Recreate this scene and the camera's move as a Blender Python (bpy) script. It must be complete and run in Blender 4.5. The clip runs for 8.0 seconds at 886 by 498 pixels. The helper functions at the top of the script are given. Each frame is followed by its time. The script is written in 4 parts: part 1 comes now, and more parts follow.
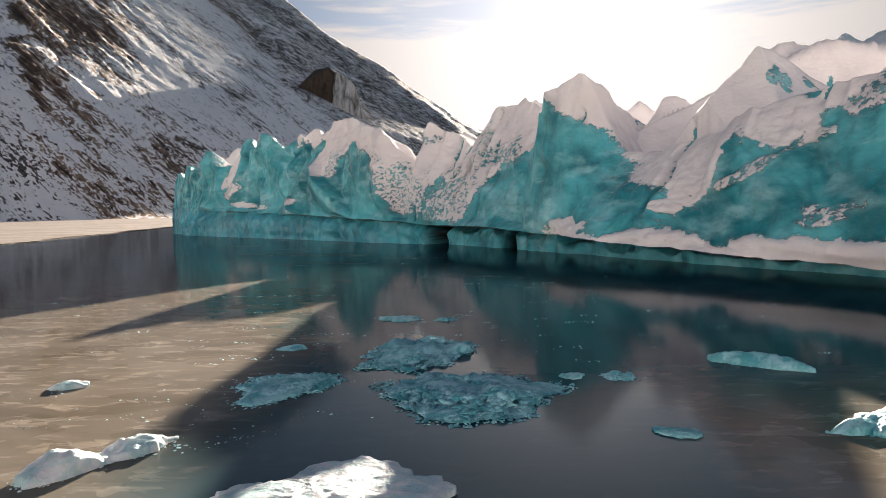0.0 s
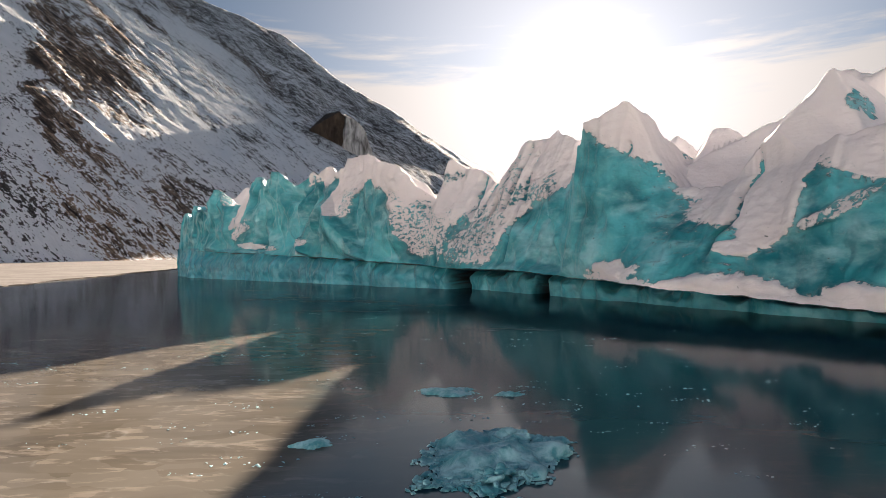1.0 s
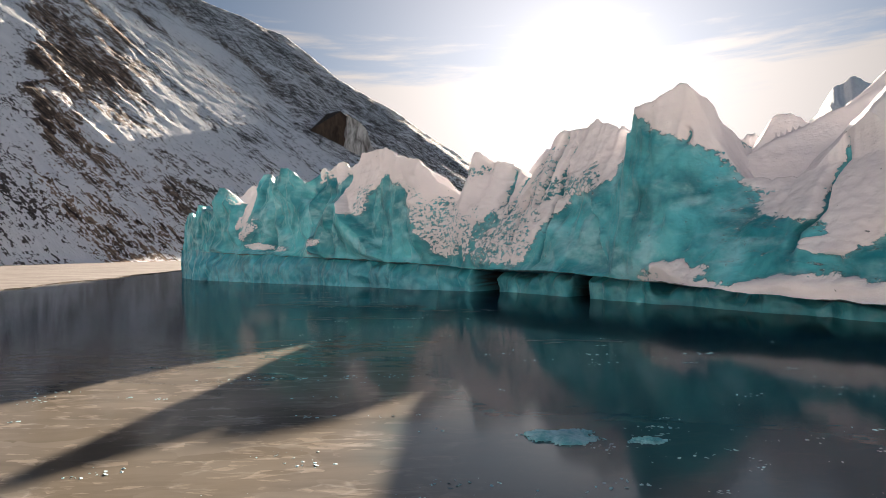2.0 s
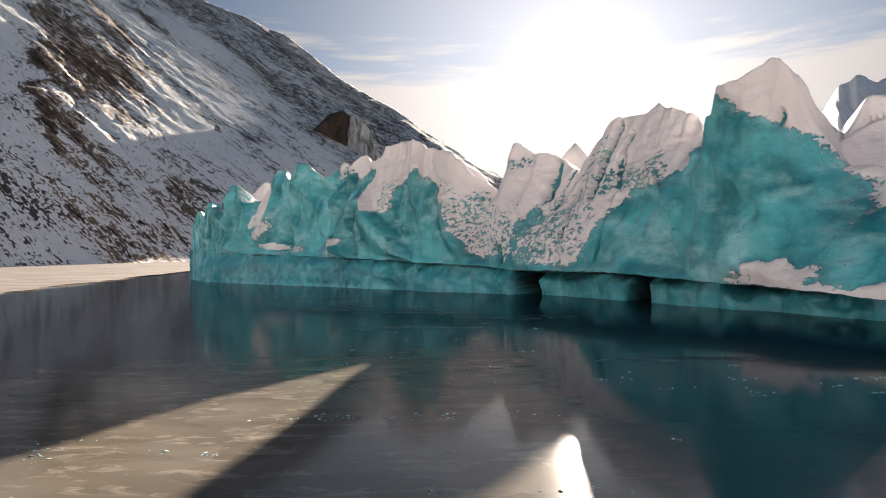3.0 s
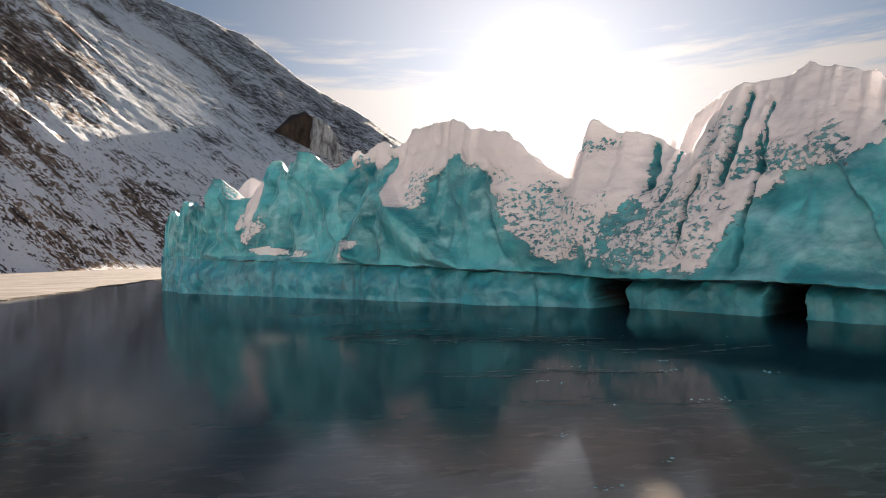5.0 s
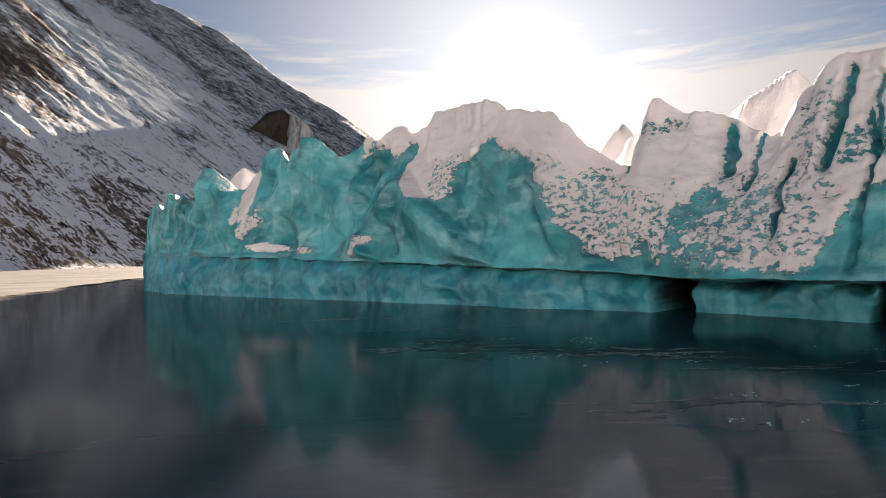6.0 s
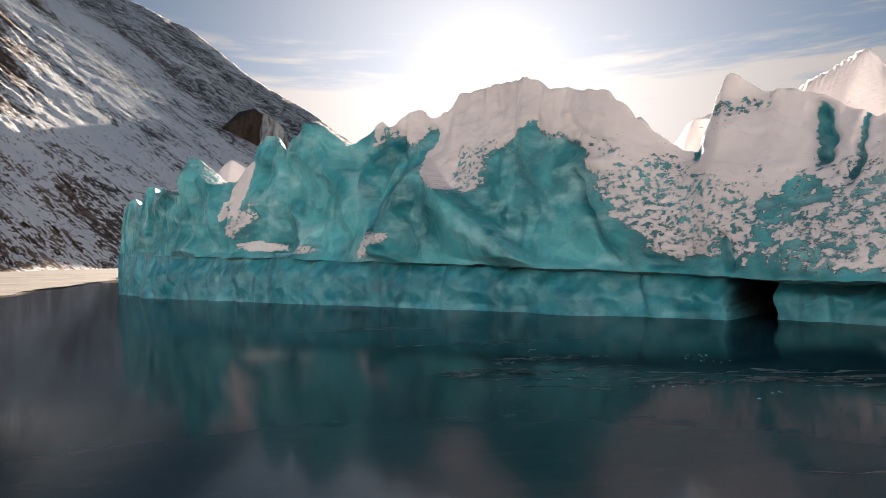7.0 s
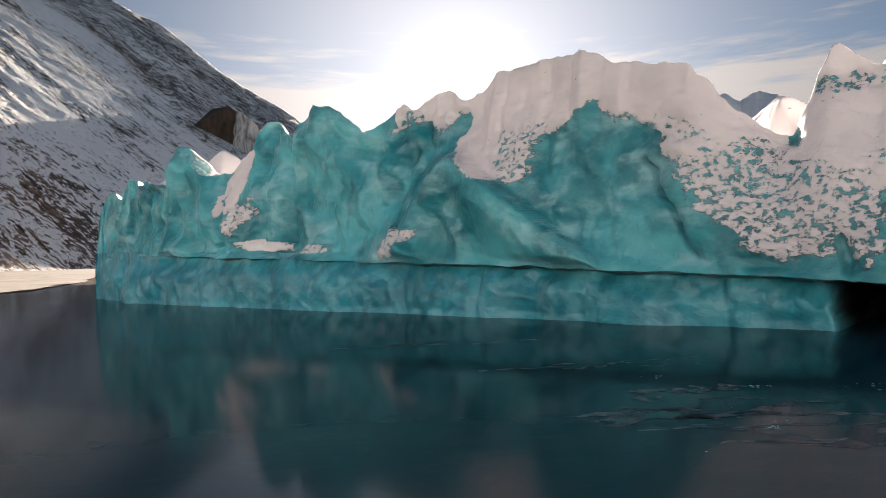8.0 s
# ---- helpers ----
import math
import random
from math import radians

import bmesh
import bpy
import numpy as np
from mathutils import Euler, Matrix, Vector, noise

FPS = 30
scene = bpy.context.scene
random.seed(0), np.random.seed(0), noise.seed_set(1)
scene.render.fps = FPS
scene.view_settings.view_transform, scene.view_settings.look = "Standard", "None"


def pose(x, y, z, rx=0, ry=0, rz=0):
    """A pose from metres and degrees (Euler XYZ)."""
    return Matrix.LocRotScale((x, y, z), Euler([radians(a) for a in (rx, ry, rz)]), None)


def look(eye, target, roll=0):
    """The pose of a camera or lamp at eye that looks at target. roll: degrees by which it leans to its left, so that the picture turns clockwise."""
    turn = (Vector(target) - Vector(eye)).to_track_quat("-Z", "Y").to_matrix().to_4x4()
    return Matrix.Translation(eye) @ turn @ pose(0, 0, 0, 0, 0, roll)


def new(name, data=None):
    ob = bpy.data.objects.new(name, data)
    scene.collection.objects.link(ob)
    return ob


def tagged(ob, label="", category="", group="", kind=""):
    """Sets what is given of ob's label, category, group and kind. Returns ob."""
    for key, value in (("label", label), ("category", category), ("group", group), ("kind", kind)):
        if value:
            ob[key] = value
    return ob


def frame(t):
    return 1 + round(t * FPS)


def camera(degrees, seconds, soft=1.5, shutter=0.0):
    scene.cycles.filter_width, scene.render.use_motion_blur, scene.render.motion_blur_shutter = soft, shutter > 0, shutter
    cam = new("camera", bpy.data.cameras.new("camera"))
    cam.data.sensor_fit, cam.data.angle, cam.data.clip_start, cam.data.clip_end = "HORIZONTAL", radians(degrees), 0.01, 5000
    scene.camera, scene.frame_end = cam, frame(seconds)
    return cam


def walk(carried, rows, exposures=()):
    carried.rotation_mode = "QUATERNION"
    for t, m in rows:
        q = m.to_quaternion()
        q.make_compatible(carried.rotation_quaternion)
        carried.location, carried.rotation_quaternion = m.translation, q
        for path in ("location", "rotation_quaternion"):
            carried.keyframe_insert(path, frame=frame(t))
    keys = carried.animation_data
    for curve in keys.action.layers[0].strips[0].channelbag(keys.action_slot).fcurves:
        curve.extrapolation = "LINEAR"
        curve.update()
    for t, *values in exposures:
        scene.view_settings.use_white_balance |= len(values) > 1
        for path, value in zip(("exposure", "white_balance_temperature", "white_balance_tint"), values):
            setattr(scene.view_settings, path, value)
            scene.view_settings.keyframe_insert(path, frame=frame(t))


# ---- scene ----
cam = camera(68.5, 8.0, soft=0.8)
PATH = [
    (0, (0.076, -0.149, 4.237), (0.049, 1.847, 4.11), -0.8),
    (0.5, (-0.916, 2.991, 4.25), (-0.953, 4.991, 4.217), -0.7),
    (1, (-1.764, 6.003, 4.163), (-1.812, 8.002, 4.167), -0.6),
    (1.5, (-2.98, 8.579, 4.164), (-3.027, 10.578, 4.168), -0.8),
    (3, (-8.276, 16.809, 4.138), (-8.331, 18.808, 4.143), -1.0),
    (3.5, (-10.16, 20.081, 4.219), (-10.199, 22.081, 4.226), -1.0),
    (4, (-12.256, 23.406, 4.301), (-12.267, 25.406, 4.31), -1.1),
    (4.5, (-14.571, 26.865, 4.38), (-14.548, 28.865, 4.388), -1.3),
    (4.7, (-15.506, 28.239, 4.36), (-15.464, 30.238, 4.374), -1.4),
    (6, (-21.362, 37.471, 4.081), (-21.218, 39.466, 4.095), -1.2),
    (6.5, (-23.392, 41.099, 3.96), (-23.204, 43.09, 3.977), -1.2),
    (7, (-25.304, 44.696, 3.913), (-25.074, 46.683, 3.933), -1.1),
    (7.5, (-27.157, 48.26, 3.936), (-26.887, 50.241, 3.957), -1.1),
    (8, (-29.021, 51.82, 3.993), (-28.712, 53.796, 4.012), -1.1),
]
walk(cam, [(t, look(eye, target, roll)) for t, eye, target, roll in PATH])

LAKE = -0.42                        # height of the water
SUN_AZ, SUN_EL = 10.8, 14.2          # degrees clockwise from +y, and above the horizon
scene.view_settings.exposure = 2.6
SUN = Vector((math.sin(radians(SUN_AZ)) * math.cos(radians(SUN_EL)), math.cos(radians(SUN_AZ)) * math.cos(radians(SUN_EL)), math.sin(radians(SUN_EL))))


# ---- node helpers ----
class Nodes:
    """Short calls for node trees."""

    def __init__(self, tree):
        self.t = tree
        tree.nodes.clear()

    def add(self, kind, **settings):
        n = self.t.nodes.new(kind)
        for k, v in settings.items():
            if k == "operation":
                n.operation = v
            elif k == "data_type":
                n.data_type = v
            elif k == "blend_type":
                n.blend_type = v
            elif k == "noise_dimensions":
                n.noise_dimensions = v
        return n

    def link(self, a, b):
        self.t.links.new(a, b)

    def put(self, socket, value):
        if isinstance(value, bpy.types.NodeSocket):
            self.link(value, socket)
        else:
            socket.default_value = value

    def math(self, op, a, b=0.0, c=None, clamp=False):
        n = self.add("ShaderNodeMath", operation=op)
        n.use_clamp = clamp
        self.put(n.inputs[0], a)
        self.put(n.inputs[1], b)
        if c is not None:
            self.put(n.inputs[2], c)
        return n.outputs[0]

    def step(self, x, lo, hi, to0=0.0, to1=1.0):
        n = self.add("ShaderNodeMapRange")
        n.interpolation_type = "SMOOTHSTEP"
        for k, v in zip(range(5), (x, lo, hi, to0, to1)):
            self.put(n.inputs[k], v)
        return n.outputs[0]

    def mix(self, f, a, b):
        n = self.add("ShaderNodeMix", data_type="RGBA")
        self.put(n.inputs[0], f)
        self.put(n.inputs[6], a)
        self.put(n.inputs[7], b)
        return n.outputs[2]

    def noise(self, vec, scale, detail=4.0, rough=0.55, warp=0.0):
        n = self.add("ShaderNodeTexNoise")
        self.link(vec, n.inputs["Vector"])
        n.inputs["Scale"].default_value = scale
        n.inputs["Detail"].default_value = detail
        n.inputs["Roughness"].default_value = rough
        n.inputs["Distortion"].default_value = warp
        return n.outputs["Fac"]

    def scaled(self, vec, x, y, z):
        n = self.add("ShaderNodeMapping")
        self.link(vec, n.inputs["Vector"])
        n.inputs["Scale"].default_value = (x, y, z)
        return n.outputs[0]

    def place(self):
        return self.add("ShaderNodeNewGeometry").outputs["Position"]

    def attr(self, name):
        n = self.add("ShaderNodeAttribute")
        n.attribute_name = name
        return n.outputs["Fac"]

    def bump(self, height, strength, distance, normal=None):
        n = self.add("ShaderNodeBump")
        n.inputs["Strength"].default_value = strength
        n.inputs["Distance"].default_value = distance
        self.link(height, n.inputs["Height"])
        if normal is not None:
            self.link(normal, n.inputs["Normal"])
        return n.outputs[0]


def material(name):
    m = bpy.data.materials.new(name)
    m.use_nodes = True
    return m, Nodes(m.node_tree)


def finish(n, color, rough, normal=None, spec=0.5, **more):
    b = n.add("ShaderNodeBsdfPrincipled")
    n.put(b.inputs["Base Color"], color)
    n.put(b.inputs["Roughness"], rough)
    n.put(b.inputs["Specular IOR Level"], spec)
    if normal is not None:
        n.link(normal, b.inputs["Normal"])
    for k, v in more.items():
        n.put(b.inputs[k.replace("_", " ")], v)
    n.link(b.outputs[0], n.add("ShaderNodeOutputMaterial").inputs[0])
    return b


# ---- sky and sun ----
world = bpy.data.worlds.new("sky")
scene.world = world
world.use_nodes = True
w = Nodes(world.node_tree)
sky = w.add("ShaderNodeTexSky")
sky.sky_type = "NISHITA"
sky.sun_disc = False
sky.sun_elevation, sky.sun_rotation = radians(SUN_EL), radians(SUN_AZ)
sky.altitude, sky.air_density, sky.dust_density, sky.ozone_density = 900, 0.8, 0.0, 1.0
way = w.add("ShaderNodeTexCoord").outputs["Generated"]
sep = w.add("ShaderNodeSeparateXYZ")
w.link(way, sep.inputs[0])
dot = w.add("ShaderNodeVectorMath", operation="DOT_PRODUCT")
w.link(way, dot.inputs[0])
dot.inputs[1].default_value = SUN
near_sun = w.math("MAXIMUM", dot.outputs["Value"], 0.0)
# a low bank of thin cloud, ragged above, and a bright aureole round the sun
streaks = w.noise(w.scaled(way, 1.5, 1.5, 13.0), 2.1, 8.0, 0.58, 0.4)
wisps = w.noise(w.scaled(way, 3.0, 3.0, 30.0), 2.0, 6.0, 0.6, 0.3)
low = w.math("MULTIPLY", w.math("SUBTRACT", 0.285, sep.outputs[2]), 2.3)
ragged = w.math("ADD", low, w.math("ADD", w.math("MULTIPLY", w.math("SUBTRACT", streaks, 0.5), 0.8), w.math("MULTIPLY", w.math("SUBTRACT", wisps, 0.5), 0.4)))
cloud = w.math("MULTIPLY", w.step(ragged, -0.06, 0.16), w.step(dot.outputs["Value"], 0.25, 0.8, 0.15, 1.0))
glow = w.math("ADD", w.math("MULTIPLY", w.math("POWER", near_sun, 30.0), 1.4), w.math("MULTIPLY", w.math("POWER", near_sun, 300.0), 1.5))
glow = w.math("ADD", glow, w.math("MULTIPLY", w.math("POWER", near_sun, 12.0), 1.6))
lit = w.math("MULTIPLY", cloud, w.math("ADD", 1.35, w.math("MULTIPLY", glow, 0.1)))
white = w.add("ShaderNodeVectorMath", operation="SCALE")
white.inputs[0].default_value = (1.0, 0.90, 0.84)
w.link(w.math("ADD", 0.04, w.math("ADD", lit, glow)), white.inputs["Scale"])
dim = w.add("ShaderNodeVectorMath", operation="SCALE")
pale = w.add("ShaderNodeHueSaturation")
w.put(pale.inputs["Saturation"], w.step(dot.outputs["Value"], 0.1, 0.85, 0.85, 0.95))
w.link(sky.outputs[0], pale.inputs["Color"])
teal = w.add("ShaderNodeVectorMath", operation="MULTIPLY")
w.link(pale.outputs[0], teal.inputs[0])
teal.inputs[1].default_value = (0.89, 1.0, 1.04)
w.link(teal.outputs[0], dim.inputs[0])
w.put(dim.inputs["Scale"], w.math("SUBTRACT", w.step(dot.outputs["Value"], 0.0, 0.85, 0.25, 0.19), w.math("MULTIPLY", cloud, 0.17)))
total = w.add("ShaderNodeVectorMath", operation="ADD")
w.link(dim.outputs[0], total.inputs[0])
w.link(white.outputs[0], total.inputs[1])
back = w.add("ShaderNodeBackground")
w.link(total.outputs[0], back.inputs[0])
back.inputs[1].default_value = 0.05
w.link(back.outputs[0], w.add("ShaderNodeOutputWorld").inputs[0])

sun = new("sun", bpy.data.lights.new("sun", "SUN"))
sun.data.energy, sun.data.angle, sun.data.color = 5.0, radians(0.53), (1.0, 0.85, 0.70)
sun.matrix_world = look(SUN * 300, (0, 0, 0))


# ---- vectorised noise ----
def lattice(ix, iy, iz, seed):
    h = (ix * 374761393 + iy * 668265263 + iz * 2147483647 + seed * 974634777) & 0xFFFFFFFF
    h = ((h ^ (h >> 13)) * 1274126177) & 0xFFFFFFFF
    return ((h ^ (h >> 16)) & 0xFFFF) / 32767.5 - 1.0


def smooth_noise(x, y, z=0.0, seed=0):
    """Value noise from -1 to 1 at arrays of places."""
    x, y, z = np.broadcast_arrays(np.asarray(x, float), np.asarray(y, float), np.asarray(z, float))
    fx, fy, fz = np.floor(x), np.floor(y), np.floor(z)
    ix, iy, iz = fx.astype(np.int64), fy.astype(np.int64), fz.astype(np.int64)
    u, v, t = x - fx, y - fy, z - fz
    u, v, t = u * u * (3 - 2 * u), v * v * (3 - 2 * v), t * t * (3 - 2 * t)
    out = 0.0
    for a in (0, 1):
        for b in (0, 1):
            for c in (0, 1):
                out = out + (u if a else 1 - u) * (v if b else 1 - v) * (t if c else 1 - t) * lattice(ix + a, iy + b, iz + c, seed)
    return out


def fbm(x, y, z=0.0, octaves=4, seed=0, gain=0.5):
    out, amp, k = 0.0, 1.0, 1.0
    for o in range(octaves):
        out = out + amp * smooth_noise(np.asarray(x) * k + 17.3 * o, np.asarray(y) * k, np.asarray(z) * k, seed + o)
        amp, k = amp * gain, k * 2.03
    return out


def ridged(x, y, z=0.0, octaves=4, seed=0):
    out, amp, k = 0.0, 1.0, 1.0
    for o in range(octaves):
        out = out + amp * (1 - 2 * np.abs(smooth_noise(np.asarray(x) * k + 9.1 * o, np.asarray(y) * k, np.asarray(z) * k, seed + o)))
        amp, k = amp * 0.5, k * 2.1
    return out


def ramp(x, lo, hi):
    t = np.clip((x - lo) / (hi - lo), 0, 1)
    return t * t * (3 - 2 * t)


def cells(x, y, seed=0):
    """Distance to the nearest of scattered centres, one to each unit square."""
    fx, fy = np.floor(x), np.floor(y)
    out = np.full(np.shape(x), 9.0)
    for a in (-1, 0, 1):
        for b in (-1, 0, 1):
            ix, iy = (fx + a).astype(np.int64), (fy + b).astype(np.int64)
            cx, cy = fx + a + 0.5 + 0.45 * lattice(ix, iy, ix * 0, seed), fy + b + 0.5 + 0.45 * lattice(ix, iy, ix * 0 + 1, seed)
            out = np.minimum(out, np.hypot(x - cx, y - cy))
    return out


# ---- mesh helpers ----
def grid_mesh(name, co, keep=None, attrs=None, uv=None, smooth=True):
    """A mesh from a (rows, columns, 3) array; keep: which quads; attrs: floats per vertex."""
    rows, cols = co.shape[:2]
    i = np.arange(rows * cols).reshape(rows, cols)
    quads = np.stack([i[:-1, :-1], i[:-1, 1:], i[1:, 1:], i[1:, :-1]], -1).reshape(-1, 4)
    if keep is not None:
        quads = quads[keep.reshape(-1)]
    used, flat = np.unique(quads, return_inverse=True)
    me = bpy.data.meshes.new(name)
    me.vertices.add(len(used))
    me.vertices.foreach_set("co", co.reshape(-1, 3)[used].astype(np.float32).ravel())
    me.loops.add(flat.size)
    me.loops.foreach_set("vertex_index", flat.astype(np.int32).ravel())
    me.polygons.add(len(quads))
    me.polygons.foreach_set("loop_start", np.arange(0, flat.size, 4, dtype=np.int32))
    me.polygons.foreach_set("use_smooth", np.full(len(quads), smooth))
    for k, v in (attrs or {}).items():
        me.attributes.new(k, "FLOAT", "POINT").data.foreach_set("value", v.reshape(-1)[used].astype(np.float32))
    if uv is not None:
        me.uv_layers.new(name="uv").data.foreach_set("uv", uv.reshape(-1, 2)[used][flat.ravel()].astype(np.float32).ravel())
    me.update(calc_edges=True)
    me.validate()
    return me


def link_part(name, me, mat, parent=None, label=""):
    ob = new(name, me)
    me.materials.append(mat)
    if parent is not None:
        ob.parent = parent
    return tagged(ob, label)


def part(name, bm, mat, parent=None, label="", smooth=True):
    me = bpy.data.meshes.new(name)
    bm.to_mesh(me)
    bm.free()
    for p in me.polygons:
        p.use_smooth = smooth
    return link_part(name, me, mat, parent, label)


# ---- materials ----
def glacier_material():
    """Snow over blue-green ice; the attribute snow says how well the snow covers."""
    m, n = material("glacier_snow_and_ice")
    p = n.place()
    cover = n.attr("snow")
    slope = n.add("ShaderNodeMapping")
    n.link(p, slope.inputs["Vector"])
    slope.inputs["Rotation"].default_value = (radians(20), radians(-34), radians(-40))
    slope.inputs["Scale"].default_value = (0.7, 1.0, 1.5)
    flakes = n.noise(slope.outputs[0], 1.9, 7.0, 0.64, 0.35)
    fine = n.noise(p, 3.0, 7.0, 0.62)
    f = n.math("ADD", cover, n.math("MULTIPLY", n.math("SUBTRACT", flakes, 0.5), 1.5))
    f = n.math("ADD", f, n.math("MULTIPLY", n.math("SUBTRACT", fine, 0.5), 1.15))
    snow = n.math("ADD", n.step(f, 0.42, 0.54, 0.0, 0.85), n.step(f, 0.05, 0.75, 0.0, 0.15))
    tone = n.noise(p, 0.20, 5.0, 0.55, 0.7)
    band = n.noise(n.scaled(p, 1.0, 1.0, 1.8), 0.30, 5.0, 0.55, 0.3)
    vein = n.noise(n.scaled(p, 1.6, 1.6, 0.5), 0.6, 5.0, 0.6, 0.4)
    ice = n.mix(n.step(tone, 0.32, 0.66), (0.012, 0.19, 0.235, 1), (0.105, 0.49, 0.55, 1))
    ice = n.mix(n.step(band, 0.46, 0.72, 0.0, 0.7), ice, (0.36, 0.68, 0.72, 1))
    ice = n.mix(n.step(vein, 0.58, 0.74, 0.0, 0.35), ice, (0.012, 0.16, 0.20, 1))
    dirt = n.step(n.noise(p, 0.9, 7.0, 0.7), 0.68, 0.75, 0.0, 0.55)
    ice = n.mix(dirt, ice, (0.05, 0.09, 0.10, 1))
    white = n.mix(n.step(tone, 0.3, 0.7), (0.81, 0.755, 0.76, 1), (0.89, 0.84, 0.845, 1))
    specks = n.step(n.noise(n.scaled(p, 1, 1, 1.6), 1.5, 4.0, 0.7), 0.69, 0.72, 0.0, 0.85)
    white = n.mix(specks, white, (0.10, 0.12, 0.13, 1))
    color = n.mix(snow, ice, white)
    # bare grit along the edge where the snow breaks off
    rim = n.math("MULTIPLY", n.step(f, 0.34, 0.45), n.step(f, 0.45, 0.56, 1.0, 0.0))
    color = n.mix(n.math("MULTIPLY", rim, n.step(fine, 0.47, 0.6, 0.0, 0.85)), color, (0.05, 0.10, 0.11, 1))
    rough = n.step(snow, 0.0, 1.0, 0.30, 0.75)
    relief = n.math("ADD", n.math("MULTIPLY", snow, 0.55), n.math("ADD", n.math("MULTIPLY", flakes, 0.14), n.math("MULTIPLY", fine, 0.14)))
    finish(n, color, rough, n.bump(relief, 0.7, 0.45), 0.4)
    return m


def foot_material():
    m, n = material("wet_blue_ice")
    p = n.place()
    tone = n.noise(n.scaled(p, 0.25, 0.25, 0.3), 1.0, 6.0, 0.6, 0.8)
    flute = n.noise(n.scaled(p, 0.6, 0.6, 0.6), 1.0, 4.0, 0.5, 0.2)
    ice = n.mix(n.step(tone, 0.22, 0.78), (0.008, 0.155, 0.22, 1), (0.060, 0.40, 0.50, 1))
    ice = n.mix(n.step(flute, 0.42, 0.74, 0.0, 0.4), ice, (0.26, 0.64, 0.73, 1))
    ice = n.mix(n.step(n.noise(n.scaled(p, 1.3, 1.3, 0.12), 1.0, 4.0, 0.6, 0.3), 0.56, 0.72, 0.0, 0.4), ice, (0.006, 0.12, 0.16, 1))
    # the caves' reddish silt, and their shade, both put into the colour
    ice = n.mix(n.attr("silt_murk"), ice, (0.022, 0.012, 0.013, 1))
    finish(n, ice, 0.28, n.bump(n.math("ADD", tone, n.math("MULTIPLY", n.noise(p, 2.2, 6.0, 0.6), 0.25)), 0.6, 0.5), 0.5)
    return m


def water_material():
    """Silty lake water under thin new ice, with the glacier's shade put into its colour."""
    m, n = material("silty_lake_water")
    p = n.place()
    flat = n.scaled(p, 1, 1, 0)
    silt_murk = n.noise(n.scaled(p, 0.18, 0.5, 0), 1.0, 6.0, 0.6, 0.8)
    skin = n.noise(n.scaled(p, 0.5, 1.6, 0), 1.0, 7.0, 0.65, 0.5)
    drift = n.add("ShaderNodeMix", data_type="VECTOR")
    drift.inputs[0].default_value = 0.5
    n.link(n.scaled(p, 0.7, 1.5, 0), drift.inputs[4])
    wob = n.add("ShaderNodeTexNoise")
    n.link(flat, wob.inputs["Vector"])
    wob.inputs["Scale"].default_value = 0.8
    n.link(wob.outputs["Color"], drift.inputs[5])
    plates = n.add("ShaderNodeTexVoronoi")
    n.link(drift.outputs[1], plates.inputs["Vector"])
    plates.inputs["Scale"].default_value = 1.5
    edges = n.add("ShaderNodeTexVoronoi")
    edges.feature = "DISTANCE_TO_EDGE"
    n.link(drift.outputs[1], edges.inputs["Vector"])
    edges.inputs["Scale"].default_value = 1.5
    color = n.mix(n.step(silt_murk, 0.3, 0.7), (0.072, 0.060, 0.046, 1), (0.124, 0.105, 0.082, 1))
    color = n.mix(n.math("MULTIPLY", plates.outputs["Color"], 0.55), color, (0.190, 0.170, 0.145, 1))
    flake = n.add("ShaderNodeTexVoronoi")
    n.link(drift.outputs[1], flake.inputs["Vector"])
    flake.inputs["Scale"].default_value = 5.5
    color = n.mix(n.step(n.math("MULTIPLY", flake.outputs["Color"], n.step(skin, 0.35, 0.6)), 0.45, 0.75, 0.0, 0.4), color, (0.29, 0.245, 0.20, 1))
    rind = n.math("MULTIPLY", n.step(edges.outputs["Distance"], 0.0, 0.06, 0.22, 0.0), n.step(skin, 0.48, 0.62))
    color = n.mix(rind, color, (0.34, 0.325, 0.30, 1))
    color = n.mix(n.step(skin, 0.57, 0.72, 0.0, 0.5), color, (0.32, 0.28, 0.24, 1))
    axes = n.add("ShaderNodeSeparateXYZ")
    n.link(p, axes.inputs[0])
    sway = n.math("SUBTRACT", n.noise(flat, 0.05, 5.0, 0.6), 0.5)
    # glacier's shade put into the colour: dark teal offshore and to the right
    shaded_offing = n.step(n.math("ADD", axes.outputs[1], n.math("MULTIPLY", sway, 26.0)), 40.0, 54.0)
    shaded_side = n.step(n.math("ADD", axes.outputs[0], n.math("MULTIPLY", sway, 14.0)), -7.5, -3.8, 0.0, 1.0)
    # the painted shade leaves out a sun patch on the right
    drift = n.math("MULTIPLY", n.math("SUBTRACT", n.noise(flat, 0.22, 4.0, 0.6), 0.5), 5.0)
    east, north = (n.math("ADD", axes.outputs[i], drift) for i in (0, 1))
    shaded_side = n.math("MULTIPLY", shaded_side, n.math("SUBTRACT", 1.0, n.math("MULTIPLY", n.step(east, 4.6, 6.6), n.step(north, 20.0, 13.0))))
    # clear: how strongly the painted shade covers the water
    clear = n.math("MULTIPLY", n.math("MAXIMUM", shaded_offing, shaded_side), n.step(axes.outputs[0], -75.0, -50.0))
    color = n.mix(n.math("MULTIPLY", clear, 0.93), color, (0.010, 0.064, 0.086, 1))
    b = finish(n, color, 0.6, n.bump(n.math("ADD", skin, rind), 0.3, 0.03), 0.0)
    b.inputs["Coat Weight"].default_value = 0.64
    b.inputs["Coat IOR"].default_value = 1.33
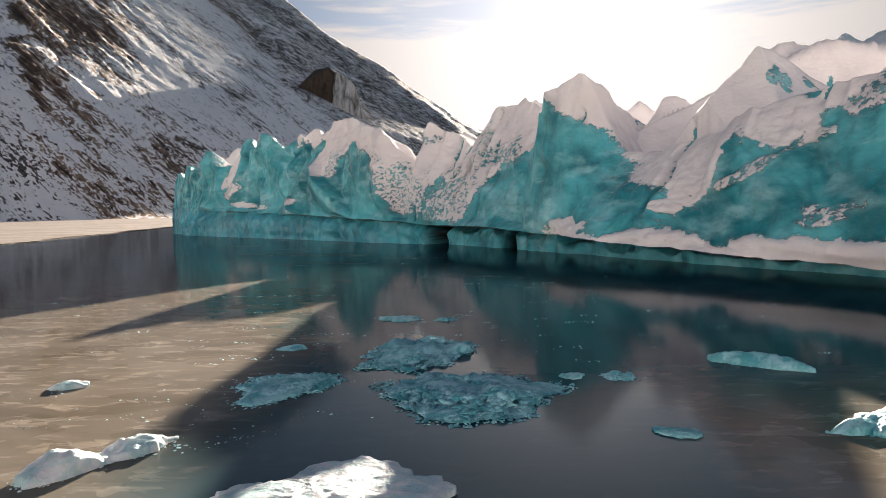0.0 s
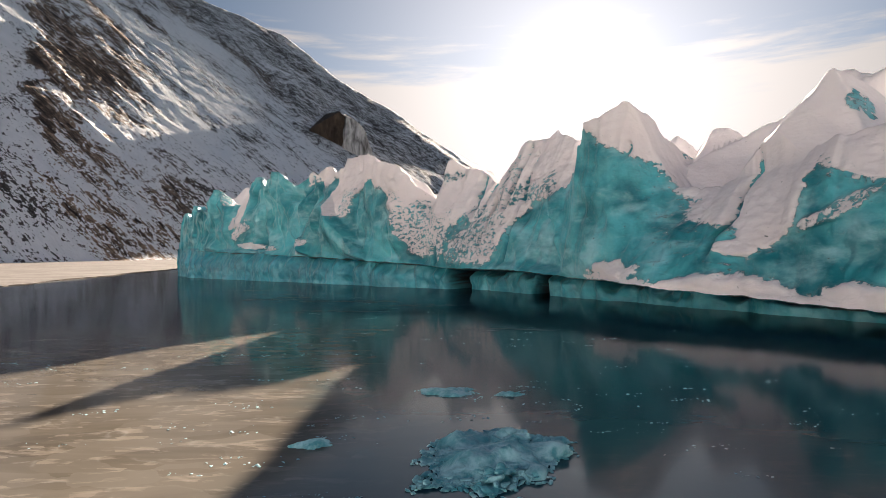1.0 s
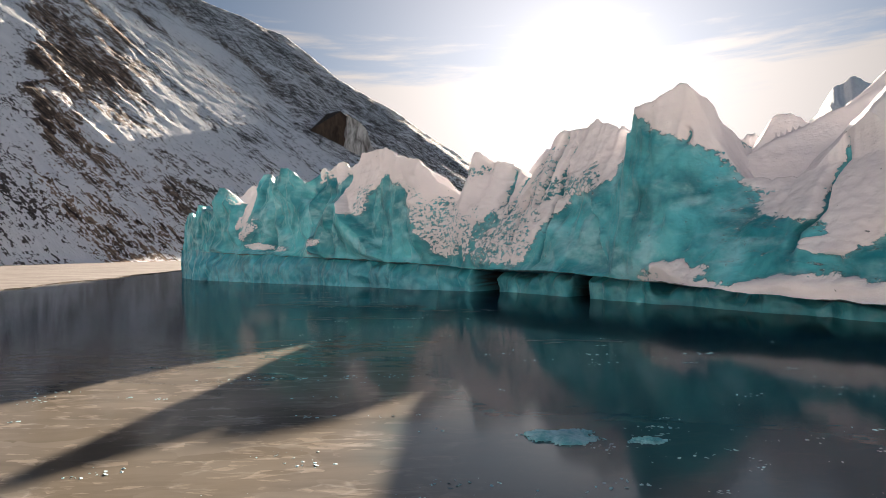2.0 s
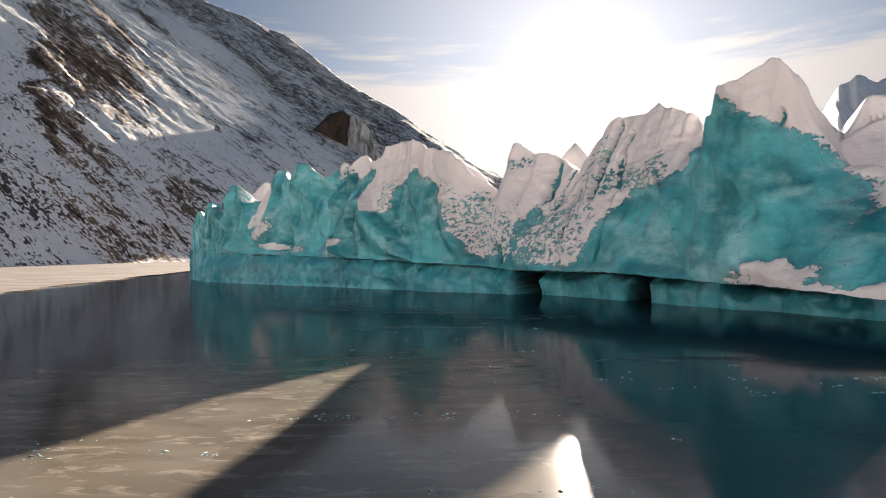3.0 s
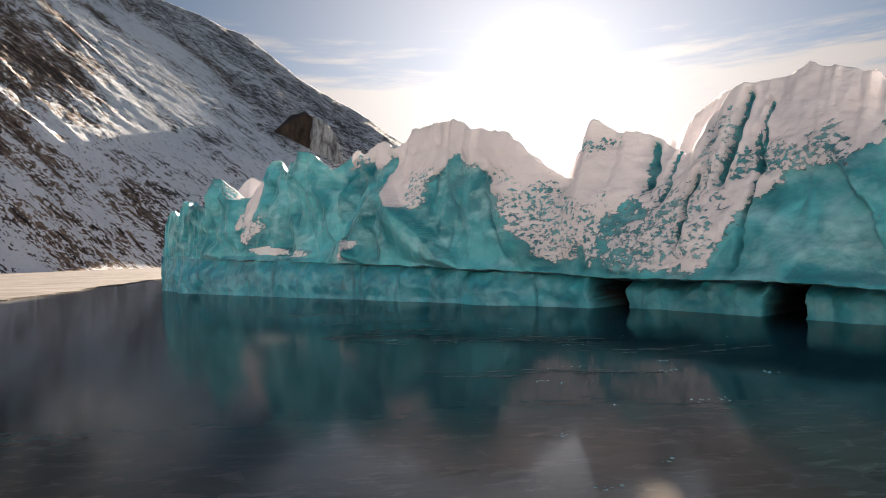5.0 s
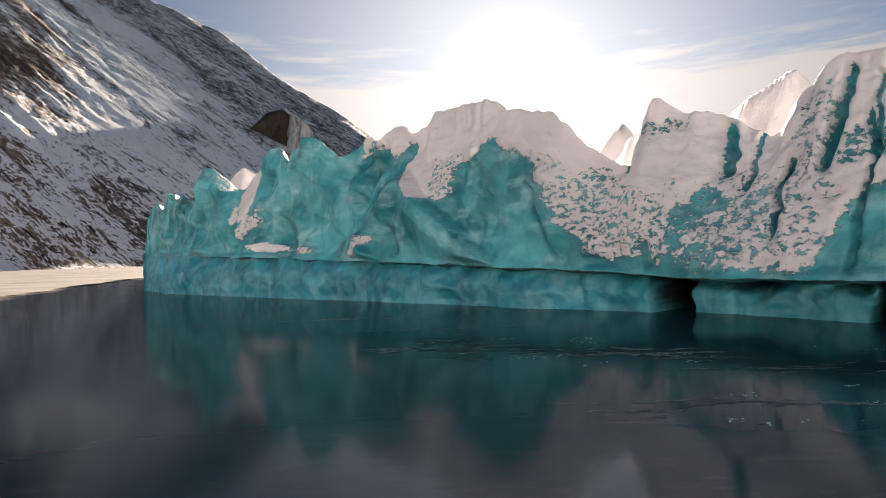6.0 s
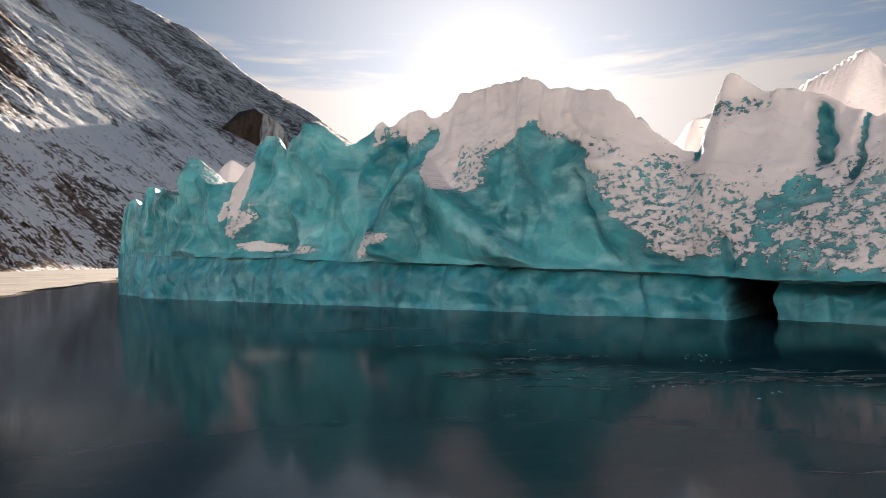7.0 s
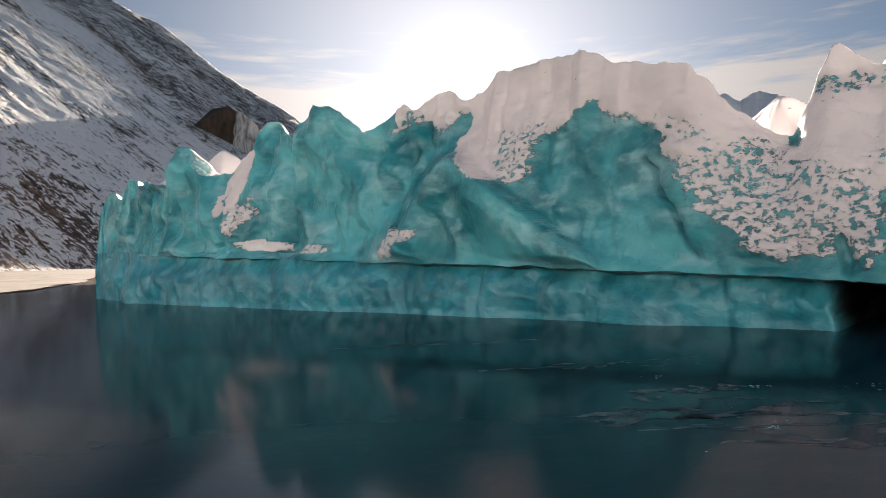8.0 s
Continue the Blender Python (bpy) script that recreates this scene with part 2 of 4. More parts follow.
    n.put(b.inputs["Coat Roughness"], n.step(n.noise(flat, 0.06, 4.0), 0.3, 0.7, 0.08, 0.12))
    n.link(n.bump(n.noise(n.scaled(p, 0.5, 1.1, 0), 1.0, 3.0, 0.5), 0.03, 0.05), b.inputs["Coat Normal"])
    return m


def mountain_material():
    """Snow over rock and scrub; the attributes say where rock, brown earth and scrub break through."""
    m, n = material("snowy_rock_slope")
    uv = n.add("ShaderNodeUVMap").outputs[0]
    rock = n.attr("rock")
    brown = n.attr("brown")
    woody = n.attr("scrub")
    streak = n.noise(n.scaled(uv, 15.0, 4.5, 1), 1.0, 10.0, 0.72, 0.5)
    clump = n.noise(n.scaled(uv, 10.0, 22.0, 1), 1.0, 9.0, 0.74, 0.9)
    streak = n.math("ADD", n.math("MULTIPLY", streak, n.math("SUBTRACT", 1.0, woody)), n.math("MULTIPLY", clump, woody))
    outcrop = n.noise(n.scaled(uv, 7.0, 4.0, 1), 1.0, 9.0, 0.66, 1.0)
    grain = n.noise(n.scaled(uv, 27.0, 15.0, 1), 1.0, 7.0, 0.68, 0.5)
    speck = n.noise(n.scaled(uv, 56.0, 36.0, 1), 1.0, 3.0, 0.6)
    f = n.math("ADD", rock, n.math("MULTIPLY", n.math("SUBTRACT", streak, 0.5), 2.3))
    f = n.math("ADD", f, n.math("MULTIPLY", n.math("SUBTRACT", outcrop, 0.5), 2.0))
    f = n.math("ADD", f, n.math("MULTIPLY", n.math("SUBTRACT", grain, 0.5), 3.2))
    f = n.math("ADD", f, n.math("MULTIPLY", n.math("SUBTRACT", speck, 0.5), 2.2))
    bare = n.step(f, 0.50, 0.60)
    strata = n.noise(n.scaled(uv, 34.0, 3.0, 1), 1.0, 8.0, 0.7, 0.6)
    # strata colours; the dark end also paints in the rock's shadow lines
    earth = n.mix(n.step(strata, 0.36, 0.64), (0.030, 0.018, 0.015, 1), (0.40, 0.28, 0.20, 1))
    scrub = n.mix(n.step(grain, 0.35, 0.65), (0.022, 0.019, 0.019, 1), (0.12, 0.100, 0.090, 1))
    color = n.mix(brown, scrub, earth)
    deep = n.step(f, 0.9, 1.5, 0.0, 0.75)
    color = n.mix(deep, color, (0.020, 0.014, 0.013, 1))
    white = n.mix(n.step(outcrop, 0.35, 0.65), (0.86, 0.85, 0.86, 1), (0.94, 0.925, 0.93, 1))
    color = n.mix(bare, white, color)
    h = n.math("ADD", n.math("MULTIPLY", streak, 0.5), n.math("ADD", n.math("MULTIPLY", grain, 0.7), n.math("MULTIPLY", strata, 0.4)))
    finish(n, color, 0.85, n.bump(h, 0.7, 3.0), 0.2)
    return m


def rock_material(name, low, high):
    m, n = material(name)
    p = n.place()
    a = n.noise(n.scaled(p, 0.12, 0.12, 0.03), 1.0, 8.0, 0.68, 0.5)
    color = n.mix(n.step(a, 0.3, 0.7), low, high)
    finish(n, color, 0.9, n.bump(a, 0.8, 5.0), 0.2)
    return m


def floe_material(name, tint, pale):
    m, n = material(name)
    p = n.place()
    a = n.noise(p, 2.2, 7.0, 0.65, 0.4)
    g = n.noise(p, 9.0, 5.0, 0.6)
    color = n.mix(n.step(a, 0.38, 0.62), tint, pale)
    color = n.mix(n.step(g, 0.64, 0.74, 0.0, 0.35), color, (0.07, 0.15, 0.17, 1))
    finish(n, color, 0.5, n.bump(n.math("ADD", a, n.math("MULTIPLY", g, 0.4)), 0.7, 0.08), 0.4)
    return m


def shelf_material():
    m, n = material("silty_shore_ice")
    p = n.place()
    a = n.noise(n.scaled(p, 0.05, 0.14, 0), 1.0, 8.0, 0.65, 0.8)
    g = n.noise(n.scaled(p, 0.5, 0.9, 0), 1.0, 6.0, 0.6, 0.4)
    color = n.mix(n.step(a, 0.35, 0.65), (0.125, 0.106, 0.094, 1), (0.20, 0.176, 0.160, 1))
    color = n.mix(n.step(g, 0.58, 0.7, 0.0, 0.5), color, (0.075, 0.064, 0.056, 1))
    color = n.mix(n.step(g, 0.42, 0.30, 0.0, 0.5), color, (0.28, 0.255, 0.24, 1))
    finish(n, color, 0.7, n.bump(n.math("ADD", a, g), 0.4, 0.15), 0.3)
    return m


SHELF = shelf_material()
GLACIER = glacier_material()
FOOT = foot_material()
WATER = water_material()
MOUNTAIN = mountain_material()
ROCK = rock_material("brown_cliff_rock", (0.030, 0.022, 0.018, 1), (0.085, 0.060, 0.046, 1))
ROCK_DARK = rock_material("dark_crag_rock", (0.012, 0.010, 0.011, 1), (0.05, 0.04, 0.038, 1))
ROCK_PALE = rock_material("snow_dusted_grey_rock", (0.07, 0.06, 0.055, 1), (0.62, 0.60, 0.60, 1))
FLOE_SNOW = floe_material("snow_crusted_ice", (0.42, 0.60, 0.64, 1), (0.80, 0.80, 0.81, 1))
FLOE_PALE = floe_material("pale_brash_ice", (0.28, 0.42, 0.46, 1), (0.38, 0.67, 0.72, 1))
SKIN = floe_material("thin_new_ice", (0.03, 0.045, 0.052, 1), (0.15, 0.18, 0.19, 1))
FLOE_BLUE = floe_material("wet_teal_ice", (0.08, 0.36, 0.42, 1), (0.36, 0.64, 0.69, 1))


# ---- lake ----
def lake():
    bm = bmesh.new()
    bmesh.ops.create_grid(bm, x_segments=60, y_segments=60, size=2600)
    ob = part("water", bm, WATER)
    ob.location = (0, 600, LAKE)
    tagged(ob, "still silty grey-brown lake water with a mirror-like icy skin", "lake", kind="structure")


lake()


# ---- glacier ----
# the foot of the ice along the waterline, from its far end to the near end
FOOT_X = np.array([-58.5, -54, -48.5, -41.2, -32, -25.8, -16.5, -1.8, 5.6, 8.7, 13.3, 18.6, 24, 32, 44, 60])
FOOT_Y = np.array([136, 130, 122, 116, 107.6, 103.2, 94, 81.6, 68.8, 63, 52.6, 44.6, 36, 22, 2, -24])
STATION = np.concatenate([[0], np.cumsum(np.hypot(np.diff(FOOT_X), np.diff(FOOT_Y)))])
LENGTH = STATION[-1]


def foot_line(s):
    """Plan of the foot at the stations s, a little rounded."""
    x = sum(np.interp(s + o, STATION, FOOT_X) for o in (-2, -1, 0, 1, 2)) / 5
    y = sum(np.interp(s + o, STATION, FOOT_Y) for o in (-2, -1, 0, 1, 2)) / 5
    return x, y


def inward(s):
    """Direction into the ice at station s."""
    k = ramp(s, 0, 26)
    x, y = -0.25 * (1 - k) + 0.76 * k, 0.97 * (1 - k) + 0.65 * k
    r = np.hypot(x, y)
    return x / r, y / r


def lip_height(s):
    return np.interp(s, [0, 18, 28, 37, 44, 57, 66, 74, 80, 96, 102, 110, 115, 120, 127, 140], [4.5, 4.5, 4.1, 3.95, 3.6, 3.25, 2.9, 2.65, 2.25, 2.2, 1.85, 1.7, 1.35, 1.15, 0.9, 0.7])


def lip_reach(s):
    """How far the upper ice overhangs its foot."""
    return np.interp(s, [0, 25, 45, 58, 77, 95, 190], [-0.35, -0.25, 0.15, 0.9, 2.6, 3.0, 3.2])


# the crest of the front wall: station, height, and how far it stands behind the foot
CREST = []


def crest(station, height, behind):
    CREST.append((station, height, behind))


crest(0.0, 8.0, 1.5)
crest(3.5, 11.2, 1.6)
crest(6.0, 12.0, 1.5)
crest(7.6, 10.8, 1.6)
crest(9.5, 13.2, 1.2)
crest(11.5, 12.9, 1.2)
crest(12.8, 10.8, 1.2)
crest(15.0, 12.2, 1.0)
crest(17.5, 11.4, 1.0)
crest(19.5, 11.0, 0.9)
crest(20.2, 15.3, 0.6)
crest(22.4, 15.1, 0.6)
crest(23.4, 12.2, 1.2)
crest(26.3, 12.3, 3.0)
crest(28.6, 14.6, 3.4)
crest(31.3, 16.9, 2.2)
crest(33.0, 16.4, 2.0)
crest(35.4, 14.7, 1.8)
crest(37.2, 15.8, 1.4)
crest(39.5, 16.9, 0.8)
crest(41.2, 16.5, 0.6)
crest(44.0, 14.0, 1.4)
crest(45.2, 15.3, 1.8)
crest(46.9, 16.1, 2.0)
crest(48.4, 15.4, 2.1)
crest(49.6, 16.5, 2.3)
crest(50.6, 16.9, 2.4)
crest(52.8, 15.5, 2.5)
crest(54.4, 15.9, 2.5)
crest(55.6, 17.3, 2.4)
crest(58.4, 17.2, 2.0)
crest(61.5, 16.9, 0.9)
crest(63.8, 16.9, 0.2)
crest(65.6, 16.0, -0.2)
crest(66.4, 15.4, -0.3)
crest(67.0, 15.6, -0.4)
crest(68.8, 14.9, -0.8)
crest(70.4, 14.6, -1.0)
crest(72.2, 12.8, 0.0)
crest(73.9, 10.6, 1.1)
crest(74.8, 9.9, 1.1)
crest(75.5, 10.4, 1.0)
crest(76.3, 12.8, 0.6)
crest(77.1, 14.3, 0.5)
crest(77.7, 15.1, 0.4)
crest(78.4, 14.3, 0.8)
crest(79.4, 13.5, 1.2)
crest(81.2, 13.3, 2.0)
crest(83.6, 12.2, 2.2)
crest(85.6, 10.9, 2.2)
crest(86.4, 12.6, 2.5)
crest(88.0, 14.6, 3.0)
crest(89.2, 15.4, 3.2)
crest(91.4, 15.2, 3.2)
crest(92.5, 15.2, 3.3)
crest(93.8, 16.0, 3.3)
crest(95.2, 15.3, 3.3)
crest(96.5, 14.9, 3.2)
crest(98.6, 13.6, 2.8)
crest(100.6, 11.6, 0.6)
crest(102.0, 12.6, -1.4)
crest(102.7, 14.5, -1.6)
crest(104.4, 14.8, -1.0)
crest(105.3, 15.2, 0.0)
crest(106.2, 16.2, 1.0)
crest(107.0, 14.2, 2.0)
crest(108.0, 11.4, 3.0)
crest(109.4, 8.9, 3.8)
crest(113.0, 8.4, 4.6)
crest(117.0, 9.3, 4.0)
crest(119.6, 9.4, 3.0)
crest(122.4, 10.3, 1.8)
crest(125.0, 10.9, 1.8)
crest(128.0, 11.2, 1.6)
crest(133.0, 11.8, 1.4)
crest(140.0, 13.0, 1.2)
crest(150.0, 14.0, 1.0)
crest(200.0, 15.0, 1.0)

PEAKS = []


def peak(x, y, z, left, right, front, rear, blunt=0.5, flat=0.0):
    """A serac behind the front: its top, and how steeply it falls to each side."""
    PEAKS.append((x, y, z, left, right, front, rear, blunt, flat))


# the first two are added to keep the sun off the far-end towers
peak(-51.0, 139.5, 12.2, 0.6, 0.6, 3.0, 0.1, 0.5, 3.5)
peak(-46.0, 135.5, 15.0, 0.8, 0.5, 3.0, 0.1, 0.5, 2.0)
peak(-42.4, 130.5, 16.6, 1.3, 0.9, 1.6, 0.3, 0.8)
peak(-24.0, 122.0, 17.6, 1.0, 0.7, 1.6, 0.3, 0.8)
peak(-2.2, 87.4, 12.9, 3.5, 0.6, 2.4, 0.4, 0.6, 0.4)
peak(2.4, 93.5, 14.8, 1.1, 1.4, 2.4, 0.4, 0.6)
peak(11.8, 129.0, 22.0, 1.3, 1.6, 1.2, 0.3, 0.6, 0.3)
peak(11.2, 88.4, 18.4, 2.6, 0.6, 2.4, 0.2, 0.25)
peak(13.5, 83.0, 17.4, 2.4, 0.8, 2.6, 0.2, 0.25)
peak(16.0, 77.0, 13.6, 1.4, 1.0, 2.6, 0.3, 0.5)
peak(23.3, 80.5, 16.9, 1.1, 1.0, 2.4, 0.5, 0.6)
peak(27.5, 83.0, 16.4, 1.1, 1.0, 2.4, 0.5, 0.6)
peak(21.4, 63.7, 14.5, 1.5, 0.8, 3.0, 0.5, 0.4, 0.4)
peak(23.5, 50.2, 15.9, 1.25, 0.55, 1.5, 0.5, 0.3)
peak(32.7, 64.2, 19.6, 0.9, 0.4, 2.0, 0.4, 0.4, 0.5)
peak(37.5, 62.0, 19.2, 0.5, 0.6, 2.0, 0.5, 0.5, 2.0)
peak(29.0, 38.0, 15.4, 1.5, 0.8, 3.0, 0.5, 0.5)
peak(37.0, 28.0, 17.0, 1.2, 0.9, 3.0, 0.5, 0.6)
peak(48.0, 8.0, 17.0, 1.2, 0.9, 3.0, 0.5, 0.6)
peak(60.0, -14.0, 17.0, 1.2, 0.9, 3.0, 0.5, 0.6)

# how high the bare ice reaches up the wall, station by station
BARE_S = np.array([0, 25.5, 26.5, 28.5, 30, 31, 33, 44.4, 46, 53, 53.8, 55, 57.5, 59.5, 61, 64, 67, 69.5, 72.6, 73.6, 75, 89, 90.5, 93, 97, 98.6, 101, 102.6, 104, 106.5, 111, 113, 117, 118, 120, 122, 123.5, 126.8, 127.6, 131, 140])
BARE_Z = np.array([30, 30, 8.0, 9.0, 12.0, 30, 30, 30, 14.4, 14.2, 11.2, 10.2, 9.2, 9.6, 11.8, 13.2, 12.8, 9.6, 5.8, 4.0, 3.2, 3.2, 5.8, 8.6, 8.8, 10.2, 11.4, 14.4, 13.6, 11.5, 8.2, 6.8, 4.6, 3.4, 4.2, 8.8, 8.2, 8.2, 9.2, 9.6, 11])


def bare_mask(s, z):
    """Where the snow has slid or melted off the face: stretches along the front, and heights."""
    sw = s + 0.7 * fbm(s / 2.4, z / 2.0, 0, 4, 44)
    edge = np.interp(sw, BARE_S, BARE_Z) + 0.7 * fbm(s / 2.2, z / 1.6, 0, 4, 45)
    out = 1 - ramp(z - edge, -0.9, 0.9)
    floor = np.interp(s, [0, 97, 99, 104, 108, 118, 121, 131, 140], [-9, -9, 1.0, 1.9, 2.6, 2.5, 2.2, 2.4, 2.0]) + 0.7 * fbm(s / 2.5, z / 1.5, 0, 4, 46)
    out = out * ramp(z - floor, -0.4, 0.4)

    def patch(s0, z0, ls, lz, lean, amount):
        a, b = (s - s0) / ls, (z - z0 - lean * (s - s0)) / lz
        r = np.sqrt(a * a + b * b) + 0.5 * fbm(s / 2.0, z / 1.4, 0, 4, int(s0) + 5)
        return amount * (1 - ramp(r, 0.6, 1.15))

    for s0, z0, ls, lz, lean, amount in ((77.5, 6.2, 5.0, 3.6, -0.3, 0.42), (80.6, 6.2, 2.8, 1.8, 0, 0.74), (77.6, 12.7, 3.0, 0.9, 0.1, 0.5), (82.6, 10.4, 0.6, 2.0, -0.8, 0.8), (75.4, 10.2, 0.6, 0.7, 0, 0.7),
                                         (83.5, 5.0, 3.4, 2.8, 0, 0.46), (86.5, 5.6, 4.0, 3.6, 0, 0.42), (79.5, 3.4, 7, 1.0, 0, 0.62), (88.5, 9.5, 1.6, 4.0, 0, 0.4), (94.5, 9.6, 5, 1.6, 0, 0.48), (59.6, 10.2, 3.0, 2.4, 0, 0.44),
                                         (71.6, 8.2, 3.0, 2.6, -0.7, 0.43), (74.2, 6.0, 2.4, 3.6, -0.5, 0.46), (124.0, 12.6, 1.0, 1.6, 0.3, 0.8), (126.6, 12.2, 0.8, 1.4, 0, 0.8), (131, 11.0, 2.0, 1.0, 0.3, 0.5), (47.5, 14.6, 1.6, 1.2, 0, 0.5)):
        out = np.maximum(out, patch(s0, z0, ls, lz, lean, amount))
    # drifts of snow that cling to the bare wall
    for s0, z0, ls, lz, lean, amount in ((29.3, 7.6, 2.4, 2.2, 0.8, 0.62), (32.5, 5.2, 4.0, 0.5, -0.05, 0.75), (39, 4.7, 3.0, 0.35, 0, 0.6), (48.5, 4.8, 2.0, 0.9, 0.35, 0.6), (124.2, 6.6, 4.0, 0.5, 0.45, 0.55), (129.5, 3.6, 2.4, 0.8, 0.35, 0.5), (117.6, 4.2, 1.4, 0.5, 0, 0.9)):
        out = out * (1 - patch(s0, z0, ls, lz, lean, amount))
    return out


def glacier():
    s = np.arange(0, LENGTH - 6, 0.15)
    line = np.array(CREST)
    wob = s + 0.25 * fbm(s / 1.1, 0 * s, 0, 3, 2)
    soft = lambda k: sum(np.interp(wob + o, line[:, 0], line[:, k]) for o in (-0.3, 0, 0.3)) / 3
    tall = soft(1) + 0.12 * fbm(s / 0.9, 0 * s, 0, 4, 17)
    reach = lip_reach(s)
    deep = np.maximum(soft(2) + reach, 0.7) + 0.25 * fbm(s / 1.3, 0 * s, 0, 3, 23)
    lip = lip_height(s) + 0.05 * fbm(s / 1.5, 0 * s, 0, 3, 27)
    # rows up the wall, then rows back over the ice behind its crest
    u = np.linspace(0, 1, 101)
    back = np.concatenate([np.arange(0.14, 8, 0.17), 8 + np.cumsum(0.32 * 1.05 ** np.arange(52))])
    nf, rows = len(u), len(u) + len(back)
    S = np.repeat(s[:, None], rows, 1)
    D = np.concatenate([deep[:, None] * u ** 1.25, deep[:, None] + back], 1)
    R = np.concatenate([0 * u, back])[None, :] + 0 * S
    U = np.concatenate([u, 1 + 0 * back])[None, :] + 0 * S
    fx, fy = foot_line(S)
    nx, ny = inward(S)
    jut = 0.5 * fbm(s / 5.0, 0 * s, 0, 4, 3)[:, None]
    off = D - reach[:, None] + jut * (1 - U)
    X, Y = fx + nx * off, fy + ny * off
    sway = lambda x, y, seed: 0.45 * fbm(x / 5, y / 5, 0, 3, seed, 0.4)
    wx, wy = X + sway(X, Y, 21), Y + sway(X, Y, 31)
    wall = lip[:, None] + (tall - lip)[:, None] * U
    # behind its crest the wall's ice sinks in steps to a rough plateau
    slope = (0.85 + 0.3 * fbm(S / 6, R / 9, 0, 3, 37)) * (0.3 + 0.7 * ramp(S, 15, 24))
    sunk = slope * np.minimum(R, 5) + 0.3 * np.maximum(R - 5, 0)
    behind = tall[:, None] - (np.sqrt(sunk ** 2 + 0.05) - 0.224) + 0.35 * ridged(X / 3, Y / 3, 0, 3, 39) * ramp(R, 0.4, 3)
    plain = 7.4 + 1.3 * fbm(X / 8, Y / 8, 0, 4, 41)
    top = np.maximum(behind, plain)
    best = np.full(X.shape, -1)
    for i, (px, py, pz, le, ri, fr, re, bl, flat) in enumerate(PEAKS):
        ax, ay = wx - px - sway(px, py, 21), wy - py - sway(px, py, 31)
        ax = np.sign(ax) * np.maximum(np.abs(ax) - flat, 0)
        g = (np.where(ax < 0, -le * ax, ri * ax) ** 1.15 + np.where(ay < 0, -fr * ay, re * ay) ** 1.15) ** (1 / 1.15)
        h = pz - (np.sqrt(g * g + bl * bl) - bl)
        best = np.where((h > top) & (R > 0), i, best)
        top = np.maximum(top, h)
    Z = np.where(R > 0, top, wall)
    Z = np.minimum(Z, 0.3 + lip[:, None] + 5.0 * S)
    rough = ridged(X / 3.2, Y / 3.2, Z / 2.4, 4, 71)
    Z = Z + 0.16 * rough * ramp(U, 0.02, 0.2) + 0.04 * fbm(X / 0.5, Y / 0.5, Z / 0.4, 2, 81)
    # hollows and flutes in the steep face
    steep = ramp(U, 0.0, 0.06) * (1 - 0.6 * ramp(U, 0.86, 1.0)) * (1 - ramp(R, 0.3, 3.0))
    bare = bare_mask(S, Z) * (1 - ramp(R, 0.5, 2.5))
    sw = S + 0.8 * fbm(S / 2.5, Z / 2.5, 0, 3, 93)
    scoop = 0.55 - cells(sw / 3.4 + 0.25 * Z / 3.5, Z / 4.4, 3)
    small = 0.55 - cells(sw / 1.2, Z / 1.6 + 0.2 * sw, 5)
    far = 1 - ramp(S, 48, 60)
    push = (0.55 + 0.6 * far) * fbm(S / 6.5, Z / 7.5, 0, 3, 91) + bare * ((0.8 + 0.8 * far) * scoop + 0.16 * small)
    push = push + (0.34 * far + 0.10) * (0.25 + 0.75 * bare) * ridged(sw / 2.6, Z / 10, 0, 3, 92)
    push = push + (1 - bare) * (0.14 * ridged(S / 3.2, Z / 2.0, 0, 4, 97) + 0.04 * fbm(S / 0.7, Z / 0.5, 0, 3, 95))
    # snow lies proud of the bare ice, in ledges
    push = push - 0.32 * (1 - bare) * ramp(S, 26, 30)
    # slanting folds where one sheet of the face stands before the next
    fold = S - (56.6 + 1.35 * (9.6 - Z)) + 0.3 * fbm(S / 2, Z / 2, 0, 3, 99)
    push = push - 2.0 * (1 - ramp(fold, -0.1, 0.1)) * ramp(fold, -9, -0.5) * ramp(12.5 - Z, 0, 2.5)
    fold = S - (96.6 + 0.55 * (9.0 - Z)) + 0.3 * fbm(S / 2, Z / 2, 0, 3, 98)
    push = push + 1.1 * (1 - ramp(fold, -0.1, 0.1)) * ramp(fold, -7, -0.5) * ramp(10.0 - Z, 0, 2.0)
    fold = S - 49.2 - 0.5 * (4.5 - Z) - 0.08 * (Z - 9) ** 2
    push = push - 0.8 * (1 - ramp(fold, -0.15, 0.15)) * ramp(fold, -4, -0.3) * ramp(13.0 - Z, 0, 2.0)
    # open cracks, bare of snow
    split = np.zeros_like(S)
    for at, lean, lo, hi, wide, gape in ((88.9, 0.12, 8.0, 15.5, 0.34, 2.2), (92.0, -0.1, 8.5, 14.5, 0.2, 1.2), (84.3, 0.15, 7.0, 12.5, 0.2, 1.2), (82.9, -0.18, 8.2, 13.0, 0.55, 2.4), (86.0, 0.2, 4.0, 10.0, 0.22, 1.4), (91.0, 0.02, 2.0, 12.5, 0.16, 1.4), (99.6, 0.1, 9.0, 14.0, 0.35, 1.5), (115.2, 0.28, 3.4, 10.5, 0.24, 1.6), (75.6, -0.1, 9.3, 11.5, 0.4, 1.6), (71.6, -0.55, 3.0, 10.0, 0.18, 0.8), (106.6, 0.0, 11.0, 13.0, 0.2, 1.4), (127.6, 0.05, 10.0, 14.5, 0.25, 1.4), (78.2, 0.0, 2.2, 5.2, 0.3, 1.0), (26.6, 0.05, 4.5, 11, 0.4, 1.2)):
        gap = S - at - lean * (Z - lo) - 0.3 * fbm(Z / 1.5, 0 * Z, 0, 3, int(at))
